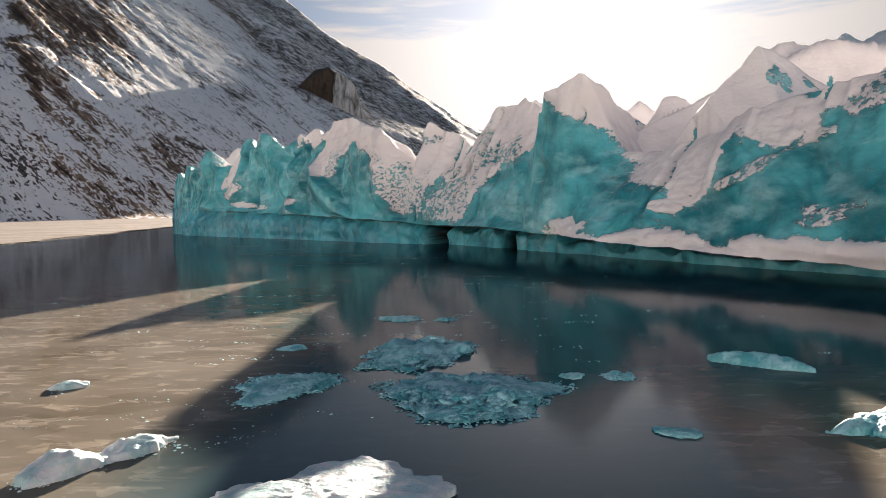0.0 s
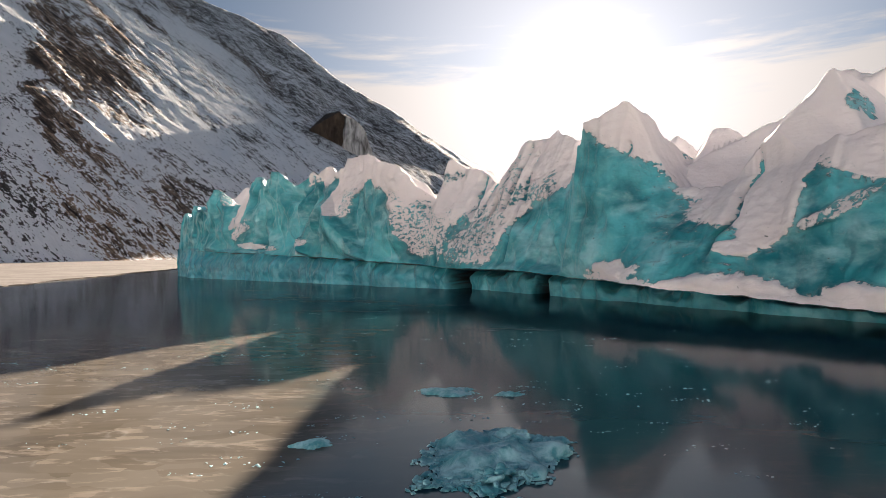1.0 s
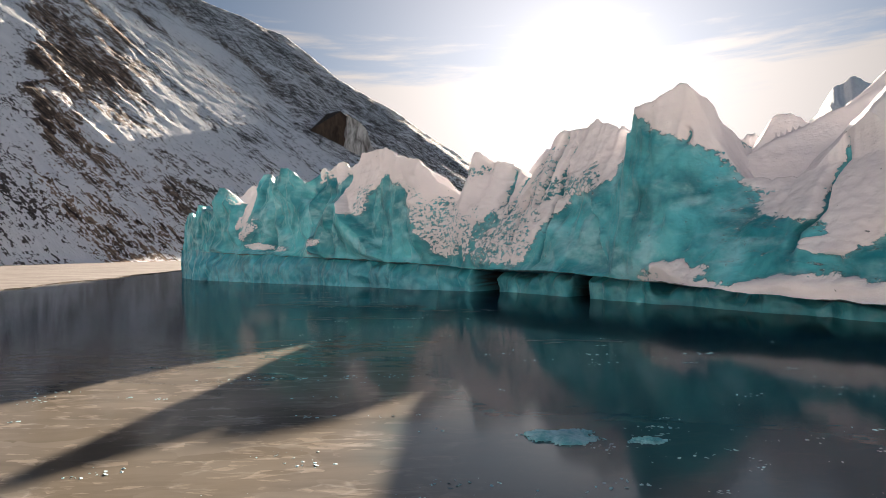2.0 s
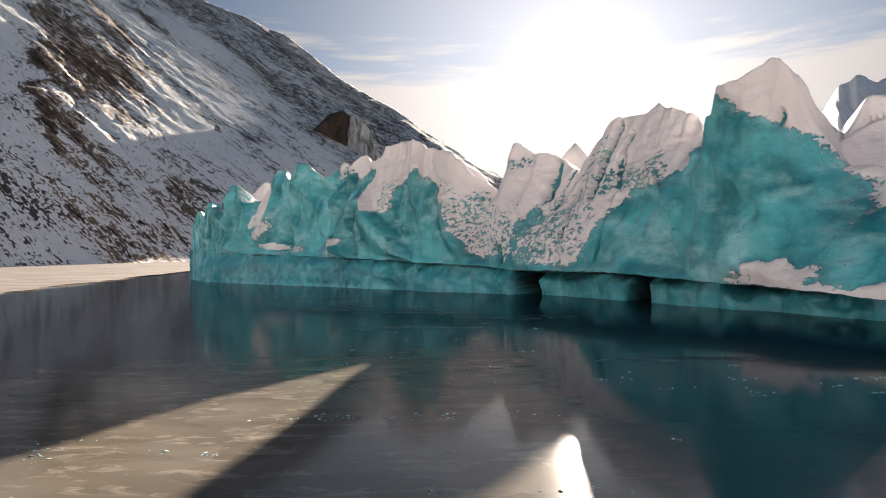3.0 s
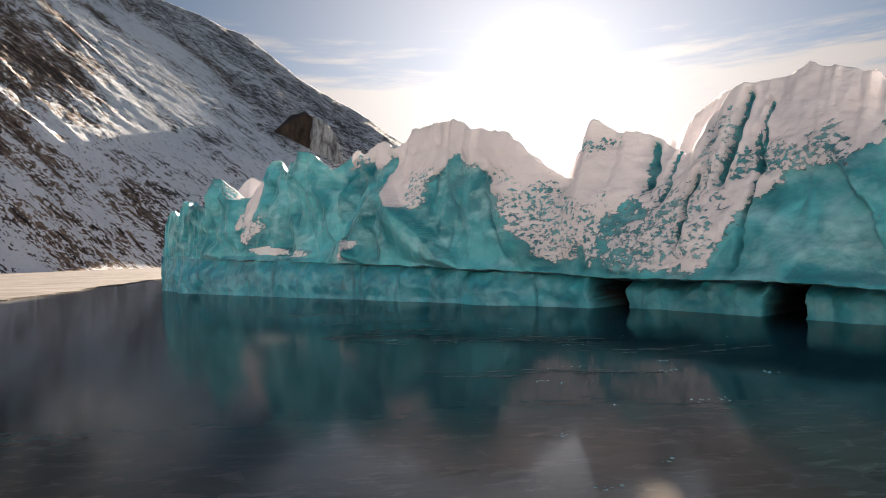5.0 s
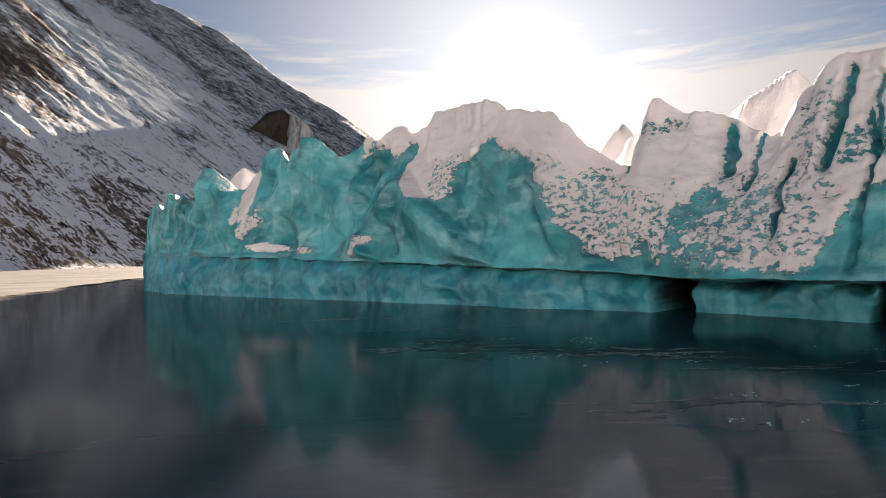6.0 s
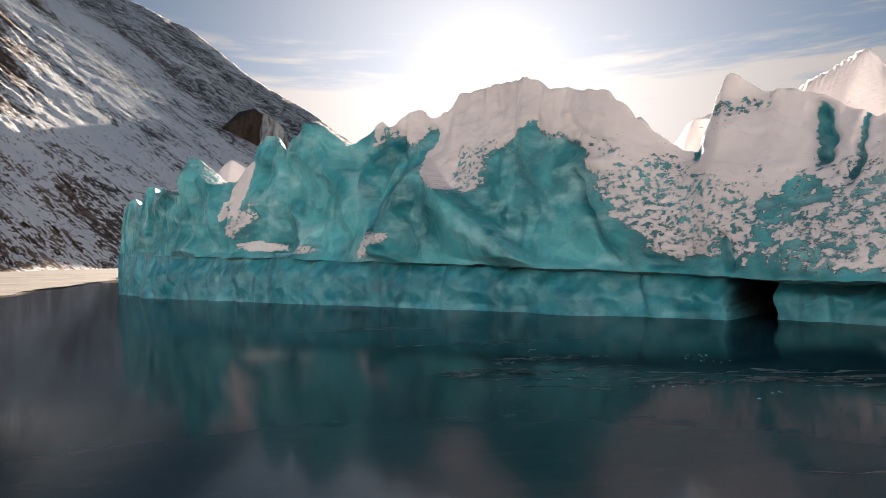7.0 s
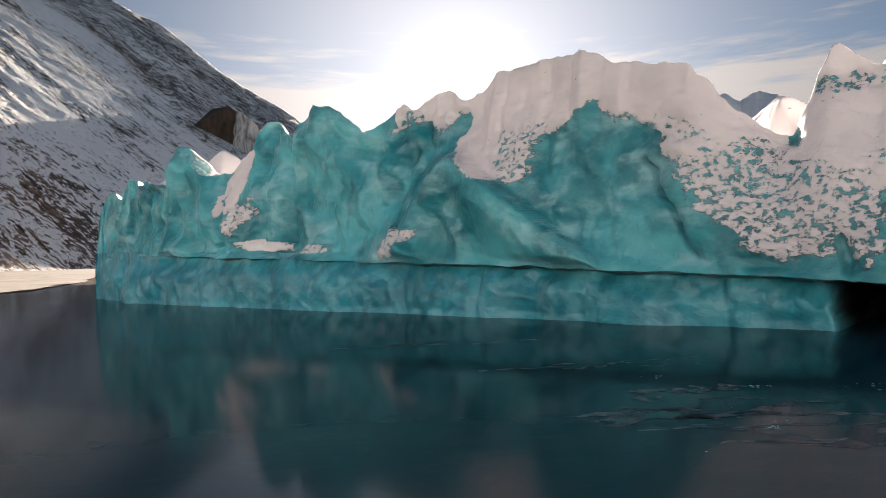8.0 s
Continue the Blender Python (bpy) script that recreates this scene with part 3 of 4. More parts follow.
        cleft = np.exp(-(gap / wide) ** 2) * ramp(Z, lo, lo + 1) * (1 - ramp(Z, hi - 1, hi))
        push = push + gape * cleft
        split = np.maximum(split, cleft)
    push = steep * push
    X, Y = X + nx * push, Y + ny * push
    snow = (1.0 - bare) * (0.1 + 0.9 * np.maximum(ramp(S, 23, 28), ramp(R, 3, 6)))
    snow = snow * (1 - 0.95 * ramp(split, 0.35, 0.75))
    for px, py, pz, pr in ((24.6, 48.8, 13.4, 1.3), (27.2, 49.4, 13.2, 1.0), (31.6, 57.5, 16.0, 0.9), (31.8, 57.5, 14.0, 0.9), (34.5, 58.5, 14.5, 1.3)):
        near = np.sqrt((X - px) ** 2 + (Y - py) ** 2 + (Z - pz) ** 2) / pr + 0.4 * fbm(X / 1.2, Y / 1.2, Z / 1.2, 3, 77)
        snow = snow * ramp(near, 0.6, 1.1)
    dz = np.gradient(Z, axis=1) / np.maximum(np.gradient(D, axis=1), 0.02)
    snow = np.clip(snow + 0.4 * ramp(S, 14, 22) * (1 - ramp(dz, 0.2, 1.3)) * (U > 0.05), 0, 1)

    root = new("glacier")
    tagged(root, "jagged glacier front of teal ice seracs with snowy crests", "glacier")
    co = np.stack([X, Y, Z], -1)
    joints = np.array([8, 13, 19.5, 26, 35.4, 44.2, 48.4, 53, 73.9, 85.4, 100.4, 112, 120, 134, 150])
    owner = np.where((best < 0) & (R < 14), 100 + np.searchsorted(joints, S), best)[:-1, :-1]
    for i in sorted(set(owner.ravel())):
        link_part("serac" if i >= 0 else "ice_plateau", grid_mesh("serac", co, owner == i, {"snow": snow}), GLACIER, root)
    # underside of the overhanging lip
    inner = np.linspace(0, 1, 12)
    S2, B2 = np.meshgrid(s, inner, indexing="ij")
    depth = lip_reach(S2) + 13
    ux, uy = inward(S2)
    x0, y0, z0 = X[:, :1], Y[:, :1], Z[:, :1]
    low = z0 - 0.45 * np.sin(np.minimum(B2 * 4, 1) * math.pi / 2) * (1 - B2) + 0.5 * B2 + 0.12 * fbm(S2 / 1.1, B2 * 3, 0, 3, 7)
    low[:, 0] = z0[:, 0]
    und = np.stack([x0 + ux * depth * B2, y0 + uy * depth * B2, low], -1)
    # inner underside takes the caves' dark colour, silt and painted shade together
    link_part("lip_underside", grid_mesh("lip_underside", und[:, ::-1], None, {"silt_murk": ramp(B2, 0.3, 0.6)}), FOOT, root)
    # wave-cut foot below it, with two open caves
    S3, K3 = np.meshgrid(s, np.linspace(0, 1, 40), indexing="ij")
    Z3 = -1.6 + K3 * (lip_height(S3) + 2.1)
    gx, gy = foot_line(S3)
    ux, uy = inward(S3)
    bulge = 0.5 * ramp(Z3, 2.2, 4.4) - 0.25 * np.sin(np.clip(Z3 / 3.5, 0, 1) * math.pi)
    under = np.interp(S3, [0, 45, 58, 77, 80, 92, 190], [0.2, 0.3, 1.0, 2.0, 4.0, 4.6, 4.0])
    bulge = bulge + under * (0.75 + 0.6 * fbm(S3 / 4, 0 * S3, 0, 3, 19)) * ramp(Z3 / lip_height(S3) + 0.3 * fbm(S3 / 2, Z3 / 2, 0, 3, 29), 0.25, 1.2)
    flute = np.abs(smooth_noise((S3 + 0.4 * fbm(S3 / 2, Z3 / 3, 0, 2, 12)) / 2.6, Z3 / 12, 0, 14))
    bulge = bulge + (0.55 + 0.5 * (1 - ramp(S3, 14, 30))) * fbm(S3 / 4.2, Z3 / 4.5, 0, 4, 11) + 0.07 * fbm(S3 / 0.8, Z3 / 1.0, 0, 3, 13) - 0.5 * np.sqrt(flute)
    bulge = bulge + np.interp(S3, [77.6, 79.2, 95, 100, 112, 190], [0.0, 2.2, 2.6, 3.4, 4.6, 4.6])
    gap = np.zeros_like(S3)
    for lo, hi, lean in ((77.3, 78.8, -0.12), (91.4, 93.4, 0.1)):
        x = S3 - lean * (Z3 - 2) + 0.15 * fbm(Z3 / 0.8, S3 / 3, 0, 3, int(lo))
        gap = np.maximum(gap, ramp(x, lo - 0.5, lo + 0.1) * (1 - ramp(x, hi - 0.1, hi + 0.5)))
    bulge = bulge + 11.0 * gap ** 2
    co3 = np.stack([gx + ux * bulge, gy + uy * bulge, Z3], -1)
    # cave mouths painted dark with silt and the shade inside
    link_part("ice_foot", grid_mesh("ice_foot", co3, None, {"silt_murk": ramp(gap, 0.1, 0.5)}), FOOT, root, "fluted band of wet teal ice at the waterline")


glacier()


# ---- mountain ----
# the crest of the mountain: x, y and height
CREST_X = (-1200, -806, -664, -554, -436, -275, -148, -41, 25, 300)
CREST_Y = (1000, 1198, 1306, 1444, 1627, 1507, 1551, 1518, 1537, 1560)
CREST_Z = (800, 655, 597, 570, 551, 404, 334, 252, 214, 70)


def mountain():
    a = np.concatenate([np.arange(-420, 320, 2.5), np.arange(320, 760, 4.0), np.arange(760, 1900, 7.0)])
    b = np.concatenate([np.arange(-30, 320, 2.5), np.arange(320, 1000, 5.0), np.arange(1000, 1900, 8.0)])
    A, B = np.meshgrid(a, b, indexing="ij")
    x, y = -225 + 0.436 * A - 0.9 * B, 400 + 0.9 * A + 0.436 * B
    warp = 40 * fbm(A / 180, B / 300, 0, 3, 4)
    # where brown rock breaks through, and where scrub grows
    left = np.interp(B, [0, 87, 265, 383, 700], [0, 23, 122, 192, 380]) + 14 * fbm(B / 40, A / 200, 0, 4, 14)
    right = np.interp(B, [5, 101, 240, 499, 900], [70, 130, 290, 500, 800])
    strip = ramp(A, left - 10, left + 10) * (1 - ramp(A, left + 20, right + 15)) * (1 - 0.55 * ramp(B, 260, 520))
    streaks = np.clip(fbm((A + 0.3 * warp) / 60, B / 240, 0, 4, 24) + 0.15, 0, 1) * ramp(B, 180, 320) * ramp(A, left, left + 60)
    edge = np.interp(B, [0, 162, 234, 393, 499, 577, 900], [330, 401, 441, 518, 512, 486, 470]) + 26 * fbm(A / 70, B / 70, 0, 4, 56)
    scrub = ramp(A, edge - 12, edge + 30)
    rim = np.exp(-((A - edge - 22) / 26) ** 2) * ramp(B, 230, 380)
    gully = ridged((A + warp) / 95, B / 420, 0, 5, 6)
    z = 0.74 * (B + 2 * fbm(A / 120, 0 * A, 0, 4, 2) * (1 - ramp(B, 0, 200)))
    z = z + ramp(B, 5, 160) * (1 - 0.7 * scrub) * (0.8 * fbm((A + warp) / 70, B / 200, 0, 3, 8) + 0.3 * fbm(A / 38, B / 60, 0, 4, 16))
    z = z + (0.006 * np.clip(A - 150, -900, 300) + 0.03 * np.clip(A - edge, 0, 1400)) * ramp(B, 5, 90)
    z = z + (0.037 * np.clip(A - 150, -250, 200) + 0.045 * np.clip(A - 350, 0, 1600)) * ramp(B, -6, 10)
    ribs = ridged((A + 0.4 * warp) / 21, B / 130, 0, 4, 38)
    z = z + 0.02 * np.clip(A - 60, -200, 160) * ramp(B, 2, 25) * (1 - ramp(B, 110, 190))
    z = z + ramp(B, 3, 60) * (0.12 + 1.25 * np.clip(strip + 0.4 * streaks, 0, 1)) * (1 - 0.85 * scrub) * ribs
    z = z + ramp(B, 3, 60) * (0.3 * (1 - 0.6 * scrub) * fbm(A / 18, B / 16, 0, 4, 26) + (0.16 - 0.08 * scrub + 0.45 * strip) * ridged(A / 12, B / 14, 0, 3, 36))
    # its skyline, by bearing from the lake, and the fall of the ground behind it
    cx, cy, cz = np.array(CREST_X) + 12, np.array(CREST_Y) - 25, np.array(CREST_Z)
    far, bearing = np.hypot(x + 12, y - 25), np.arctan2(x + 12, np.maximum(y - 25, 1))
    rise = np.interp(bearing, np.arctan2(cx, cy), (cz - 4) / np.hypot(cx, cy))
    reach = np.interp(bearing, np.arctan2(cx, cy), np.hypot(cx, cy)) - 160
    skyline = 4 + rise * far - 0.3 * np.maximum(far - reach, 0) + 4 * fbm(x / 70, y / 200, 0, 5, 46)
    z = np.minimum(z, skyline)
    z = np.where(B < 0, -1.5, z)
    cut = ramp(-gully, 0.1, 0.9)
    rock = 0.20 - 0.12 * (1 - ramp(A, left - 30, left)) * ramp(B, 60, 160) + 0.31 * scrub + 0.10 * rim + 0.46 * strip + 0.52 * streaks * (1 - 0.6 * scrub) + 0.30 * cut * (1 - scrub)
    rock = rock + 0.03 * (1 - ramp(B, 10, 110)) + 0.30 * ramp(A, left - 15, left + 10) * (1 - ramp(A, right + 10, right + 80)) * (1 - ramp(B, 50, 130)) + 0.34 * fbm(A / 40, B / 60, 0, 4, 76) * (1 - 0.6 * scrub) - 0.24 * strip * ribs
    rock = rock + 0.10 * scrub * ridged((A + 0.35 * B) / 60, (B - 0.2 * A) / 22, 0, 4, 86)
    # scarp of bare rock, with its overhang's shade put in as a dark band
    scar = np.exp(-((A - left - 5) / (5 + 4 * ramp(B, 100, 300))) ** 2) * ramp(B, 70, 110) * (1 - ramp(B, 260, 330)) * ramp(fbm(B / 30, 0 * B, 0, 3, 91), -0.5, 0.2)
    rock = rock + 0.9 * scar + 0.13 * ramp(A, left - 20, left + 40) * (1 - ramp(A, 320, 420)) * ramp(B, 120, 200)
    brown = np.clip(1.1 * strip + 0.8 * ramp(A, left - 25, left) * (1 - ramp(A, right, right + 60)) * (1 - ramp(B, 60, 170)) + 0.9 * streaks * (1 - scrub) + 0.5 * rim, 0, 1)
    me = grid_mesh("mountain", np.stack([x, y, z], -1), None, {"rock": rock, "brown": brown, "scrub": scrub}, np.stack([A, B], -1) / 100)
    ob = link_part("mountain", me, MOUNTAIN)
    tagged(ob, "steep snow-dusted mountainside with gullies and bare brown rock", "mountain", kind="structure")


mountain()


def bounce_slopes():
    """Unseen snowy slopes behind and beside the lake, added to bounce sun onto the ice."""
    th = np.radians(np.arange(88, 286, 1.2))
    k = np.linspace(0, 1, 40)
    T, K = np.meshgrid(th, k, indexing="ij")
    r = 330 + 620 * K + 60 * fbm(T * 3, 0 * T, 0, 3, 5)
    z = -2 + (185 * K ** 0.9) * (1 + 0.25 * fbm(T * 4, K * 2, 0, 4, 8)) + 18 * ridged(T * 14, K * 2, 0, 4, 9) * ramp(K, 0.02, 0.3)
    co = np.stack([r * np.sin(T), r * np.cos(T), z], -1)
    flat = np.zeros(T.shape)
    me = grid_mesh("unseen_slopes", co, None, {"rock": flat - 0.1 + 0.2 * fbm(T * 9, K * 3, 0, 3, 12), "brown": flat}, np.stack([T * 6, K * 6], -1))
    tagged(link_part("backdrop", me, MOUNTAIN), "unseen snowy slopes added round the valley to throw sunlight on the ice", "mountain", kind="structure")


bounce_slopes()


def distant_mountain():
    """A snowy range far behind the glacier."""
    th = np.arange(20, 54, 0.06)
    k = np.linspace(0, 1, 60)
    T, K = np.meshgrid(th, k, indexing="ij")
    tall = np.interp(T, [20, 23, 26, 28.4, 29.4, 30.7, 31.8, 33.2, 35, 38, 44, 52], [40, 150, 215, 300, 350, 366, 340, 362, 335, 300, 330, 280])
    tall = tall + 6 * fbm(T * 0.8, 0 * T, 0, 4, 61)
    z = -5 + tall * K ** 0.85 + 34 * ridged(T * 0.7 + 1.5 * K, K * 1.5, 0, 5, 63) * K * (1 - K)
    r = 1150 + 480 * K
    a = np.radians(T)
    rock = -0.45 + 0.18 * fbm(T, K * 5, 0, 4, 65)
    me = grid_mesh("distant_mountain", np.stack([r * np.sin(a), r * np.cos(a), z], -1), None, {"rock": rock, "brown": 0 * T, "scrub": 0 * T}, np.stack([T * 0.28, K * 5], -1))
    tagged(link_part("backdrop", me, MOUNTAIN), "distant snow-covered mountain peaks behind the glacier", "mountain", kind="structure")


distant_mountain()


def shore_ice():
    """A flat shelf of silty ice between the mountain's foot and the open water."""
    y = np.concatenate([np.arange(-60, 320, 0.8), np.arange(320, 900, 4.0)])
    k = np.concatenate([[0.0, 0.0], np.linspace(0, 1, 70) ** 2])
    Y, K = np.meshgrid(y, k, indexing="ij")
    edge = np.interp(y, [-60, 60, 99, 124, 155, 207, 272, 400, 900], [-60, -64, -68, -72, -78, -86, -102, -130, -230])
    edge = edge + 2.2 * fbm(y / 24, 0 * y, 0, 5, 71) + 0.7 * ridged(y / 5, 0 * y, 0, 3, 72)
    X = edge[:, None] - K * (150 + 0.2 * np.maximum(Y, 0))
    Z = LAKE + 0.10 + 0.05 * fbm(X / 3, Y / 3, 0, 4, 73) + 0.16 * np.clip(ridged(X / 14, Y / 9, 0, 4, 74) - 0.9, 0, 1)
    Z[:, 0] = LAKE - 0.3
    me = grid_mesh("shore_ice", np.stack([X, Y, Z], -1))
    tagged(link_part("shore_ice", me, SHELF), "flat shelf of pale beige silty ice along the shore", "lake ice", kind="structure")


shore_ice()


def crag(name, outline, depth, lean, mat, seed, label, ahead=0.0):
    """A rock face with the given outline, running back into the slope."""
    bm = bmesh.new()
    front = [bm.verts.new((x, -0.25 * z, z)) for x, z in outline]
    rear = [bm.verts.new((x * 0.85 + lean, depth, z * 0.8 + 18)) for x, z in outline]
    bm.faces.new(front)
    n = len(outline)
    for i in range(n):
        k = (i + 1) % n
        bm.faces.new((front[k], front[i], rear[i], rear[k]))
    bm.faces.new(rear[::-1])
    bmesh.ops.triangulate(bm, faces=bm.faces[:])
    bmesh.ops.subdivide_edges(bm, edges=bm.edges[:], cuts=9, use_grid_fill=True)
    for v in bm.verts:
        p = v.co.copy()
        v.co *= 1.55
        v.co.z *= 1.2
        v.co += Vector((1, 0.9, 0.7)) * 3.2 * noise.fractal(p / 22 + Vector((seed, 0, 0)), 0.7, 2.1, 5)
        v.co.y += 3.0 * abs(noise.noise(Vector((p.x / 5 + seed, p.z / 30, 0.3))))
    bmesh.ops.recalc_face_normals(bm, faces=bm.faces[:])
    ob = part(name, bm, mat, None, "", False)
    ob.matrix_world = pose(-208, 932 - ahead, 141, 0, 0, 11)
    tagged(ob, label, "rock")


crag("rock_outcrop", ((-33, 12), (-7, 18), (26, 34), (37, 22), (24, -8), (9, -42), (-20, -38), (-29, -8)), 70, -10, ROCK, 1, "bare brown cliff jutting from the snowy mountainside")
crag("rock_outcrop", ((-66, 14), (-57, 16), (-34, -16), (-20, -44), (-42, -34)), 40, 0, ROCK_DARK, 5, "narrow dark crag beside a brown cliff", 80)
crag("rock_outcrop", ((32, 30), (46, 22), (60, -6), (62, -36), (36, -46), (12, -42), (25, -8)), 60, 0, ROCK_PALE, 8, "grey ribbed rock dusted with snow beside a brown cliff", 8)


# ---- ice on the lake ----
def blob_floe(name, x, y, lx, ly, h, turn, mat, seed, label, rim=0.25, bumps=0.35):
    """A floating slab of ice with an uneven outline, and a lumpy crust on top."""
    th = np.linspace(0, 2 * math.pi, 121)
    th[-1] = 0.0
    edge = 1 + 0.34 * fbm(np.cos(th) * 1.6 + seed, np.sin(th) * 1.6, 0, 4, seed)
    k = np.arange(31)
    q = np.where(k <= 6, 1.0 - 0.06 * k / 6 * (1 - rim), (1.0 - 0.06 * (1 - rim)) * (1 - (k - 6) / 24))
    z = np.where(k <= 6, -0.25 + (0.25 + h * rim) * k / 6, h * rim + h * (1 - rim) * (1 - q ** 2.2))
    Q, T = np.meshgrid(q, th, indexing="ij")
    Z, E = np.broadcast_arrays(z[:, None], edge[None, :])
    X, Y = np.cos(T) * E * Q * lx / 2, np.sin(T) * E * Q * ly / 2
    Z = Z + h * bumps * fbm(X * 1.3 + seed, Y * 1.3, 0, 4, seed + 3) * np.where(k > 5, 1, 0.15)[:, None]
    Z = Z + h * 0.05 * ridged(X * 4.5 + seed, Y * 4.5, 0, 3, seed + 7) * (k > 4)[:, None]
    co = np.stack([X, Y, Z], -1)
    root = new(name)
    root.matrix_world = pose(x, y, LAKE, 0, 0, turn)
    tagged(root, label, "ice floe", "ice floes on the lake")
    link_part("slab", grid_mesh("slab", co[:9]), mat, root)
    link_part("crust", grid_mesh("crust", co[8:]), mat, root)
    return root


ball = bmesh.new()
bmesh.ops.create_icosphere(ball, subdivisions=2, radius=0.5)
BALL = [v.co.copy() for v in ball.verts]
BALL_FACES = [[v.index for v in f.verts] for f in ball.faces]
ball.free()


def chunk(bm, x, y, z, size, rng, flat=0.6):
    """One worn lump of ice, rounded and knocked out of shape, added to bm."""
    m = Matrix.Translation((x, y, z)) @ Euler([rng.uniform(-0.4, 0.4), rng.uniform(-0.4, 0.4), rng.uniform(0, 6.3)]).to_matrix().to_4x4()
    lx, ly, lz = size * rng.uniform(0.7, 1.5), size * rng.uniform(0.5, 1.0), size * flat * rng.uniform(0.6, 1.2)
    o = Vector((rng.uniform(0, 90), rng.uniform(0, 90), 0))
    c = []
    for v in BALL:
        k = 1 + 0.55 * noise.noise(v * 2.6 + o)
        c.append(bm.verts.new(m @ Vector((v.x * lx * k, v.y * ly * k, v.z * lz * k))))
    for f in BALL_FACES:
        bm.faces.new([c[i] for i in f])


def rubble(root, lx, ly, h, count, size, seed, mat, name="ice_rubble"):
    """Worn lumps heaped over a floe, large in the middle, crumbs round the edge."""
    rng = random.Random(seed)
    bm = bmesh.new()
    for _ in range(count):
        a, r = rng.uniform(0, 6.283), rng.random() ** 0.55 * 1.06
        e = 1 + 0.34 * float(fbm(math.cos(a) * 1.6 + seed, math.sin(a) * 1.6, 0, 4, seed))
        x, y = math.cos(a) * r * e * lx / 2, math.sin(a) * r * e * ly / 2
        heap = 0.5 + 0.7 * float(fbm(x * 0.8 + seed, y * 0.8, 0, 2, seed + 1))
        inner = 1 - min(r, 1) ** 2
        big = size * (rng.uniform(0.25, 0.7) + inner * rng.random() ** 3) * (0.7 + 0.9 * max(heap, 0) * inner)
        chunk(bm, x, y, h * (0.02 + 1.05 * max(heap, 0) * inner), big, rng, 0.5)
    ob = part(name, bm, mat, root, "", True)
    tagged(ob, kind="stuff")


def adrift(label, x, y, lx, ly, h, turn, mat, seed, rim, bumps, count=0, size=0.0, heap=0.0):
    """A floe, with rubble heaped over it where count says so."""
    floe = blob_floe("ice_floe", x, y, lx, ly, h, turn, mat, seed, label, rim, bumps)
    if count:
        rubble(floe, lx * 1.03, ly * 1.05, heap, count, size, seed, mat)


adrift("white snow-crusted ice floe in a sun patch", -2.1, 9.8, 3.9, 2.5, 0.32, 4, FLOE_SNOW, 4, 0.45, 0.15)
adrift("long sunlit floe of snowy ice in silty water", -6.6, 11.7, 2.6, 0.9, 0.3, 50, FLOE_SNOW, 7, 0.3, 0.6, 220, 0.12, 0.26)
adrift("low raft of teal brash ice lumps in shade", -4.3, 16.7, 2.3, 2.7, 0.12, -20, FLOE_BLUE, 9, 0.2, 0.5, 900, 0.2, 0.2)
adrift("heaped teal brash ice raft in shade", -1.2, 20.3, 3.0, 4.2, 0.3, -20, FLOE_BLUE, 12, 0.2, 0.5, 1000, 0.32, 0.45)
adrift("broad raft of broken teal ice lumps", 0.8, 15.8, 4.2, 4.0, 0.18, 20, FLOE_BLUE, 15, 0.2, 0.5, 1900, 0.22, 0.34)
adrift("smooth rounded floe of pale blue ice", 8.8, 18.6, 2.9, 0.85, 0.36, -29, FLOE_BLUE, 18, 0.3, 0.1)
adrift("small thin plate of dark blue ice", 4.6, 12.9, 1.0, 0.5, 0.1, -10, FLOE_BLUE, 21, 0.4, 0.2)
adrift("ridged floe of teal ice beside a sun patch", 8.9, 13.1, 2.4, 1.0, 0.3, 20, FLOE_BLUE, 24, 0.3, 0.4, 60, 0.2, 0.3)
adrift("small sunlit lump of snowy ice", -10.2, 16.8, 0.95, 0.4, 0.18, 25, FLOE_SNOW, 27, 0.3, 0.5)
adrift("thin scatter of teal brash ice", -2.2, 27.0, 1.8, 1.2, 0.1, 0, FLOE_BLUE, 30, 0.3, 0.5, 200, 0.18, 0.2)
adrift("flat strip of dark brash ice", -0.2, 26.6, 1.0, 0.5, 0.04, 8, FLOE_BLUE, 36, 0.3, 0.5, 90, 0.12, 0.04)
adrift("small smooth teal floe ringed by loose crumbs", -5.3, 21.3, 0.9, 0.6, 0.14, 10, FLOE_BLUE, 39, 0.3, 0.3, 170, 0.12, 0.02)
adrift("small flat plate of teal ice", 3.3, 17.4, 0.8, 0.5, 0.08, 10, FLOE_BLUE, 33, 0.3, 0.4, 40, 0.14, 0.05)
adrift("low scrap of pale teal ice", 4.5, 17.3, 0.9, 0.7, 0.08, -10, FLOE_BLUE, 42, 0.3, 0.4, 50, 0.14, 0.05)


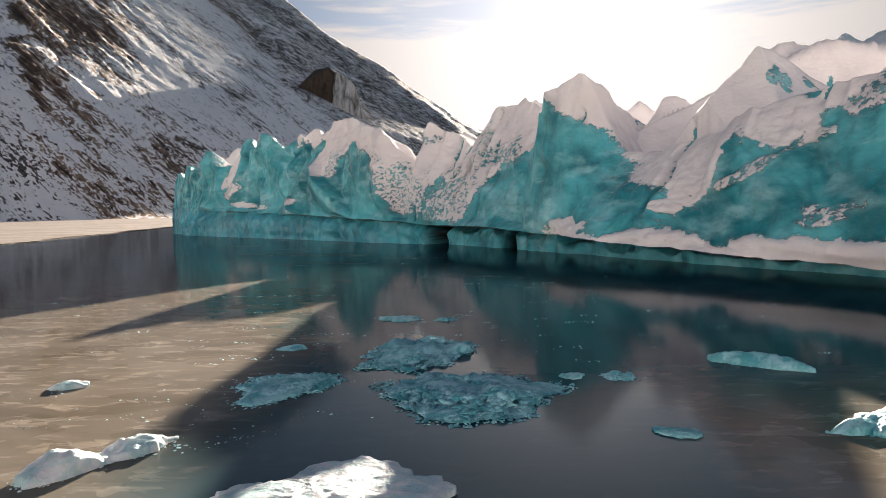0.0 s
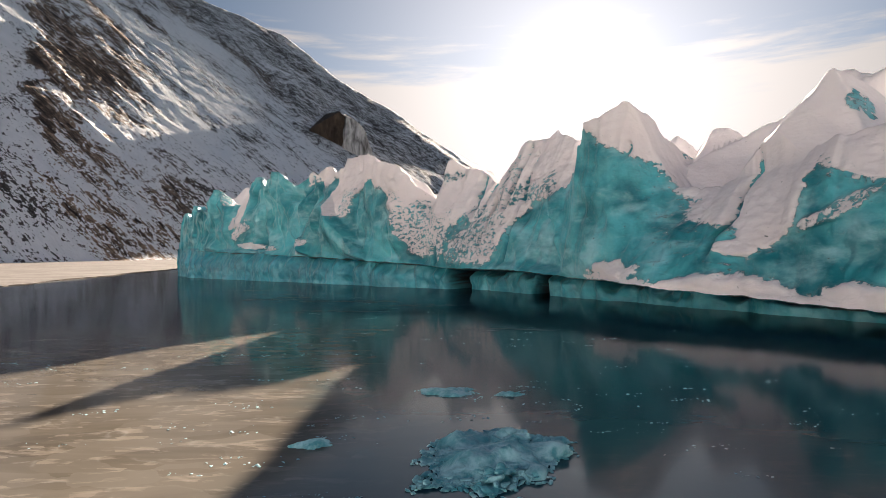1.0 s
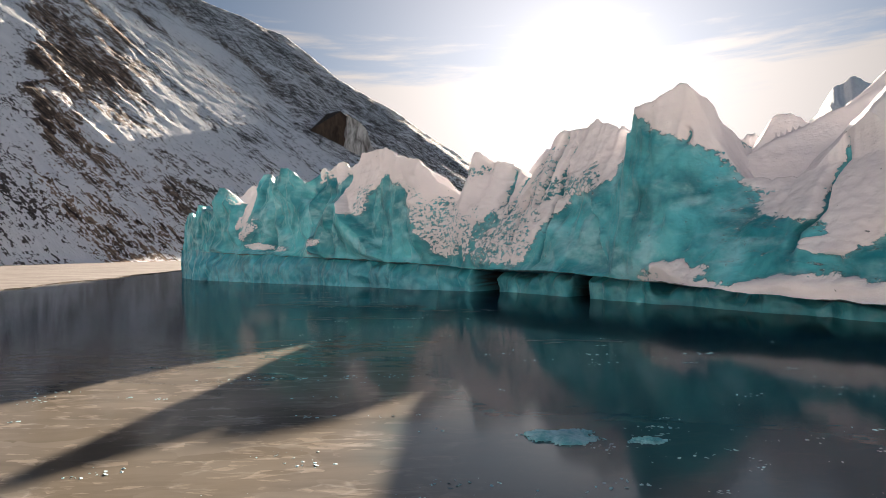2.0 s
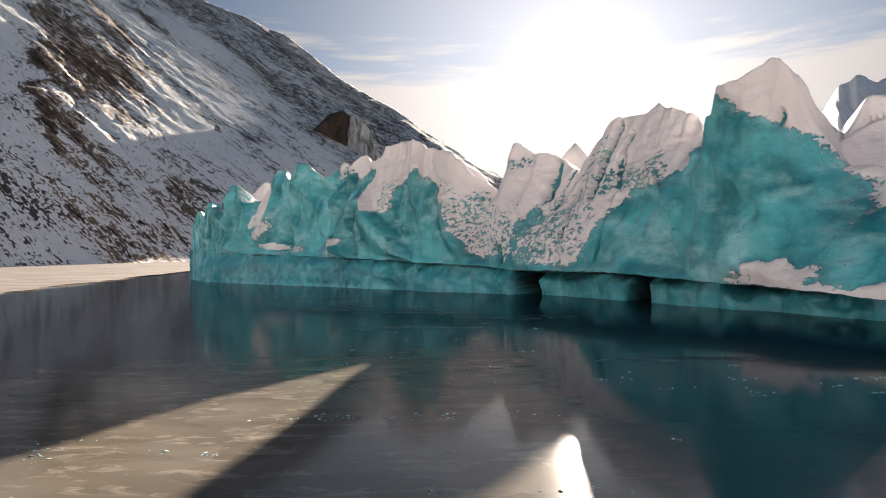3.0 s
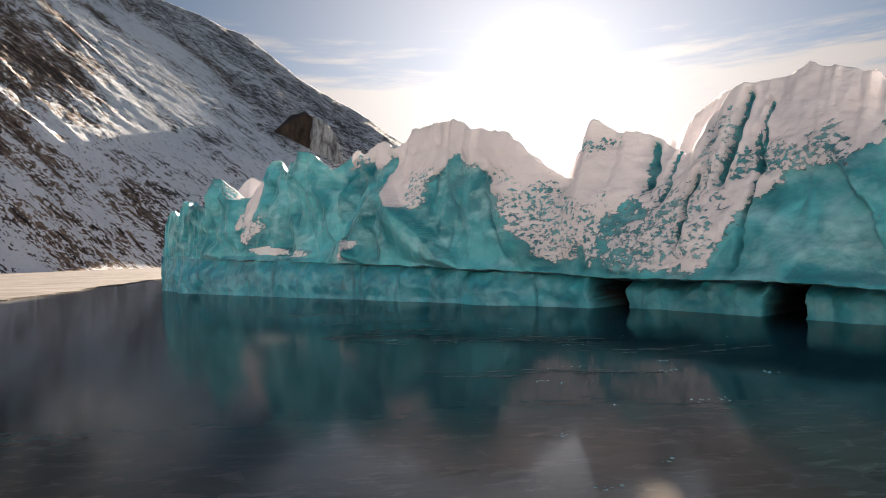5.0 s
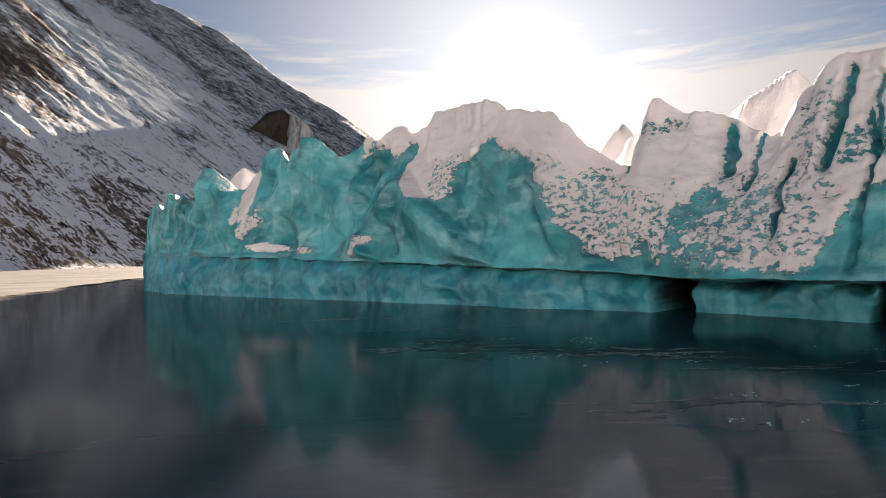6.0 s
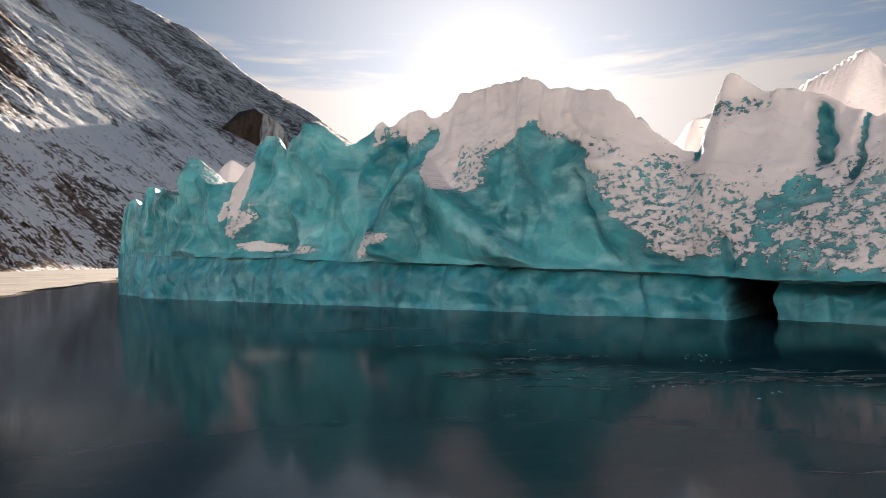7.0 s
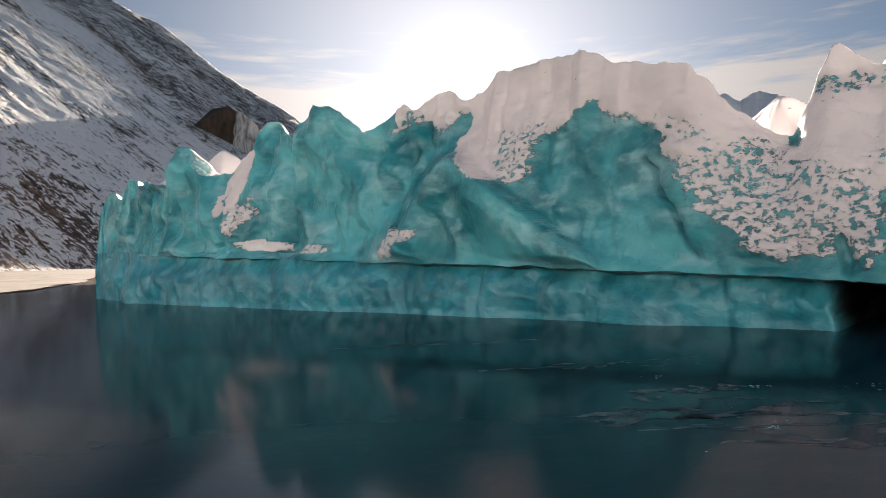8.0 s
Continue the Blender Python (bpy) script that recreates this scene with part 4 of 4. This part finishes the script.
def brash():
    """Small crumbs of ice scattered in drifts over the water."""
    rng = random.Random(5)
    bm = bmesh.new()
    drifts = ((-11, 13, 4, 3, 16, 0.05), (-4.8, 13.6, 1.2, 1.5, 14, 0.07), (-5.5, 18, 1.5, 2.5, 16, 0.06), (-10.7, 34.2, 2, 0.6, 12, 0.09), (-14, 33, 6, 3, 14, 0.08), (0.6, 39.6, 4, 2, 16, 0.10),
              (-5.1, 22.6, 1.0, 1.2, 8, 0.07), (-0.3, 26.3, 2.0, 0.6, 8, 0.08), (3, 30, 6, 5, 22, 0.09), (-11, 28, 5, 2.5, 10, 0.08), (5, 22, 3, 3, 10, 0.07), (7, 27, 4, 3, 8, 0.08),
              (-10.5, 64.4, 4, 1.0, 10, 0.12), (-8, 55, 5, 2, 8, 0.10), (-9.5, 46, 4, 3, 8, 0.08), (-15, 69, 5, 3, 9, 0.10))
    for cx, cy, sx, sy, knots, size in drifts:
        for _ in range(knots):
            kx, ky, spread = rng.gauss(cx, sx), rng.gauss(cy, sy), rng.uniform(0.15, 0.6)
            for _ in range(rng.randint(2, 14)):
                chunk(bm, rng.gauss(kx, spread), rng.gauss(ky, spread * 0.4), LAKE, size * rng.uniform(0.3, 1.3) ** 1.5, rng, 0.14)
    ob = part("brash_ice", bm, FLOE_PALE)
    tagged(ob, "small crumbs of pale ice adrift on the dark water", "brash ice", kind="stuff")


brash()


def ice_skin():
    """Thin ragged wisps of new ice, drawn out over the still water before the glacier."""
    rng = random.Random(12)
    bm = bmesh.new()
    for cx, cy, reach, wide, count in ((-19.5, 76.0, 5.0, 0.30, 7), (-19.0, 71.0, 3.0, 0.5, 6), (-19.5, 68.2, 4.5, 0.5, 8), (-14.5, 66.0, 6.0, 0.4, 7), (-10.5, 64.4, 6.0, 0.4, 8), (-5.0, 60.0, 6.0, 0.3, 6), (-12.0, 56.0, 6.0, 0.3, 4), (2.0, 44.0, 6.0, 0.3, 5), (-26.0, 84.0, 6.0, 0.3, 5)):
        for _ in range(count):
            x, y = rng.gauss(cx, reach * 0.35), rng.gauss(cy, 0.7)
            long, turn = reach * rng.uniform(0.15, 0.6), rng.gauss(-0.06, 0.12)
            k = np.linspace(-1, 1, 36)
            o = rng.uniform(0, 99)
            mid = y + long * k * math.tan(turn) + 0.35 * fbm(k * 1.6 + o, 0 * k, 0, 3, 7)
            half = wide * rng.uniform(0.15, 0.6) * np.sqrt(np.maximum(1 - k * k, 0)) * np.clip(0.6 + 0.9 * fbm(k * 5 + o, 0 * k, 0, 3, 8), 0.03, 2)
            low = [bm.verts.new((x + long * a, b - c, LAKE + 0.006)) for a, b, c in zip(k, mid, half)]
            high = [bm.verts.new((x + long * a, b + c, LAKE + 0.006)) for a, b, c in zip(k, mid, half)]
            for i in range(35):
                bm.faces.new((low[i], low[i + 1], high[i + 1], high[i]))
    ob = part("ice_skin", bm, SKIN)
    tagged(ob, "thin pale wisps of new ice on still dark water", "lake ice", kind="stuff")


ice_skin()
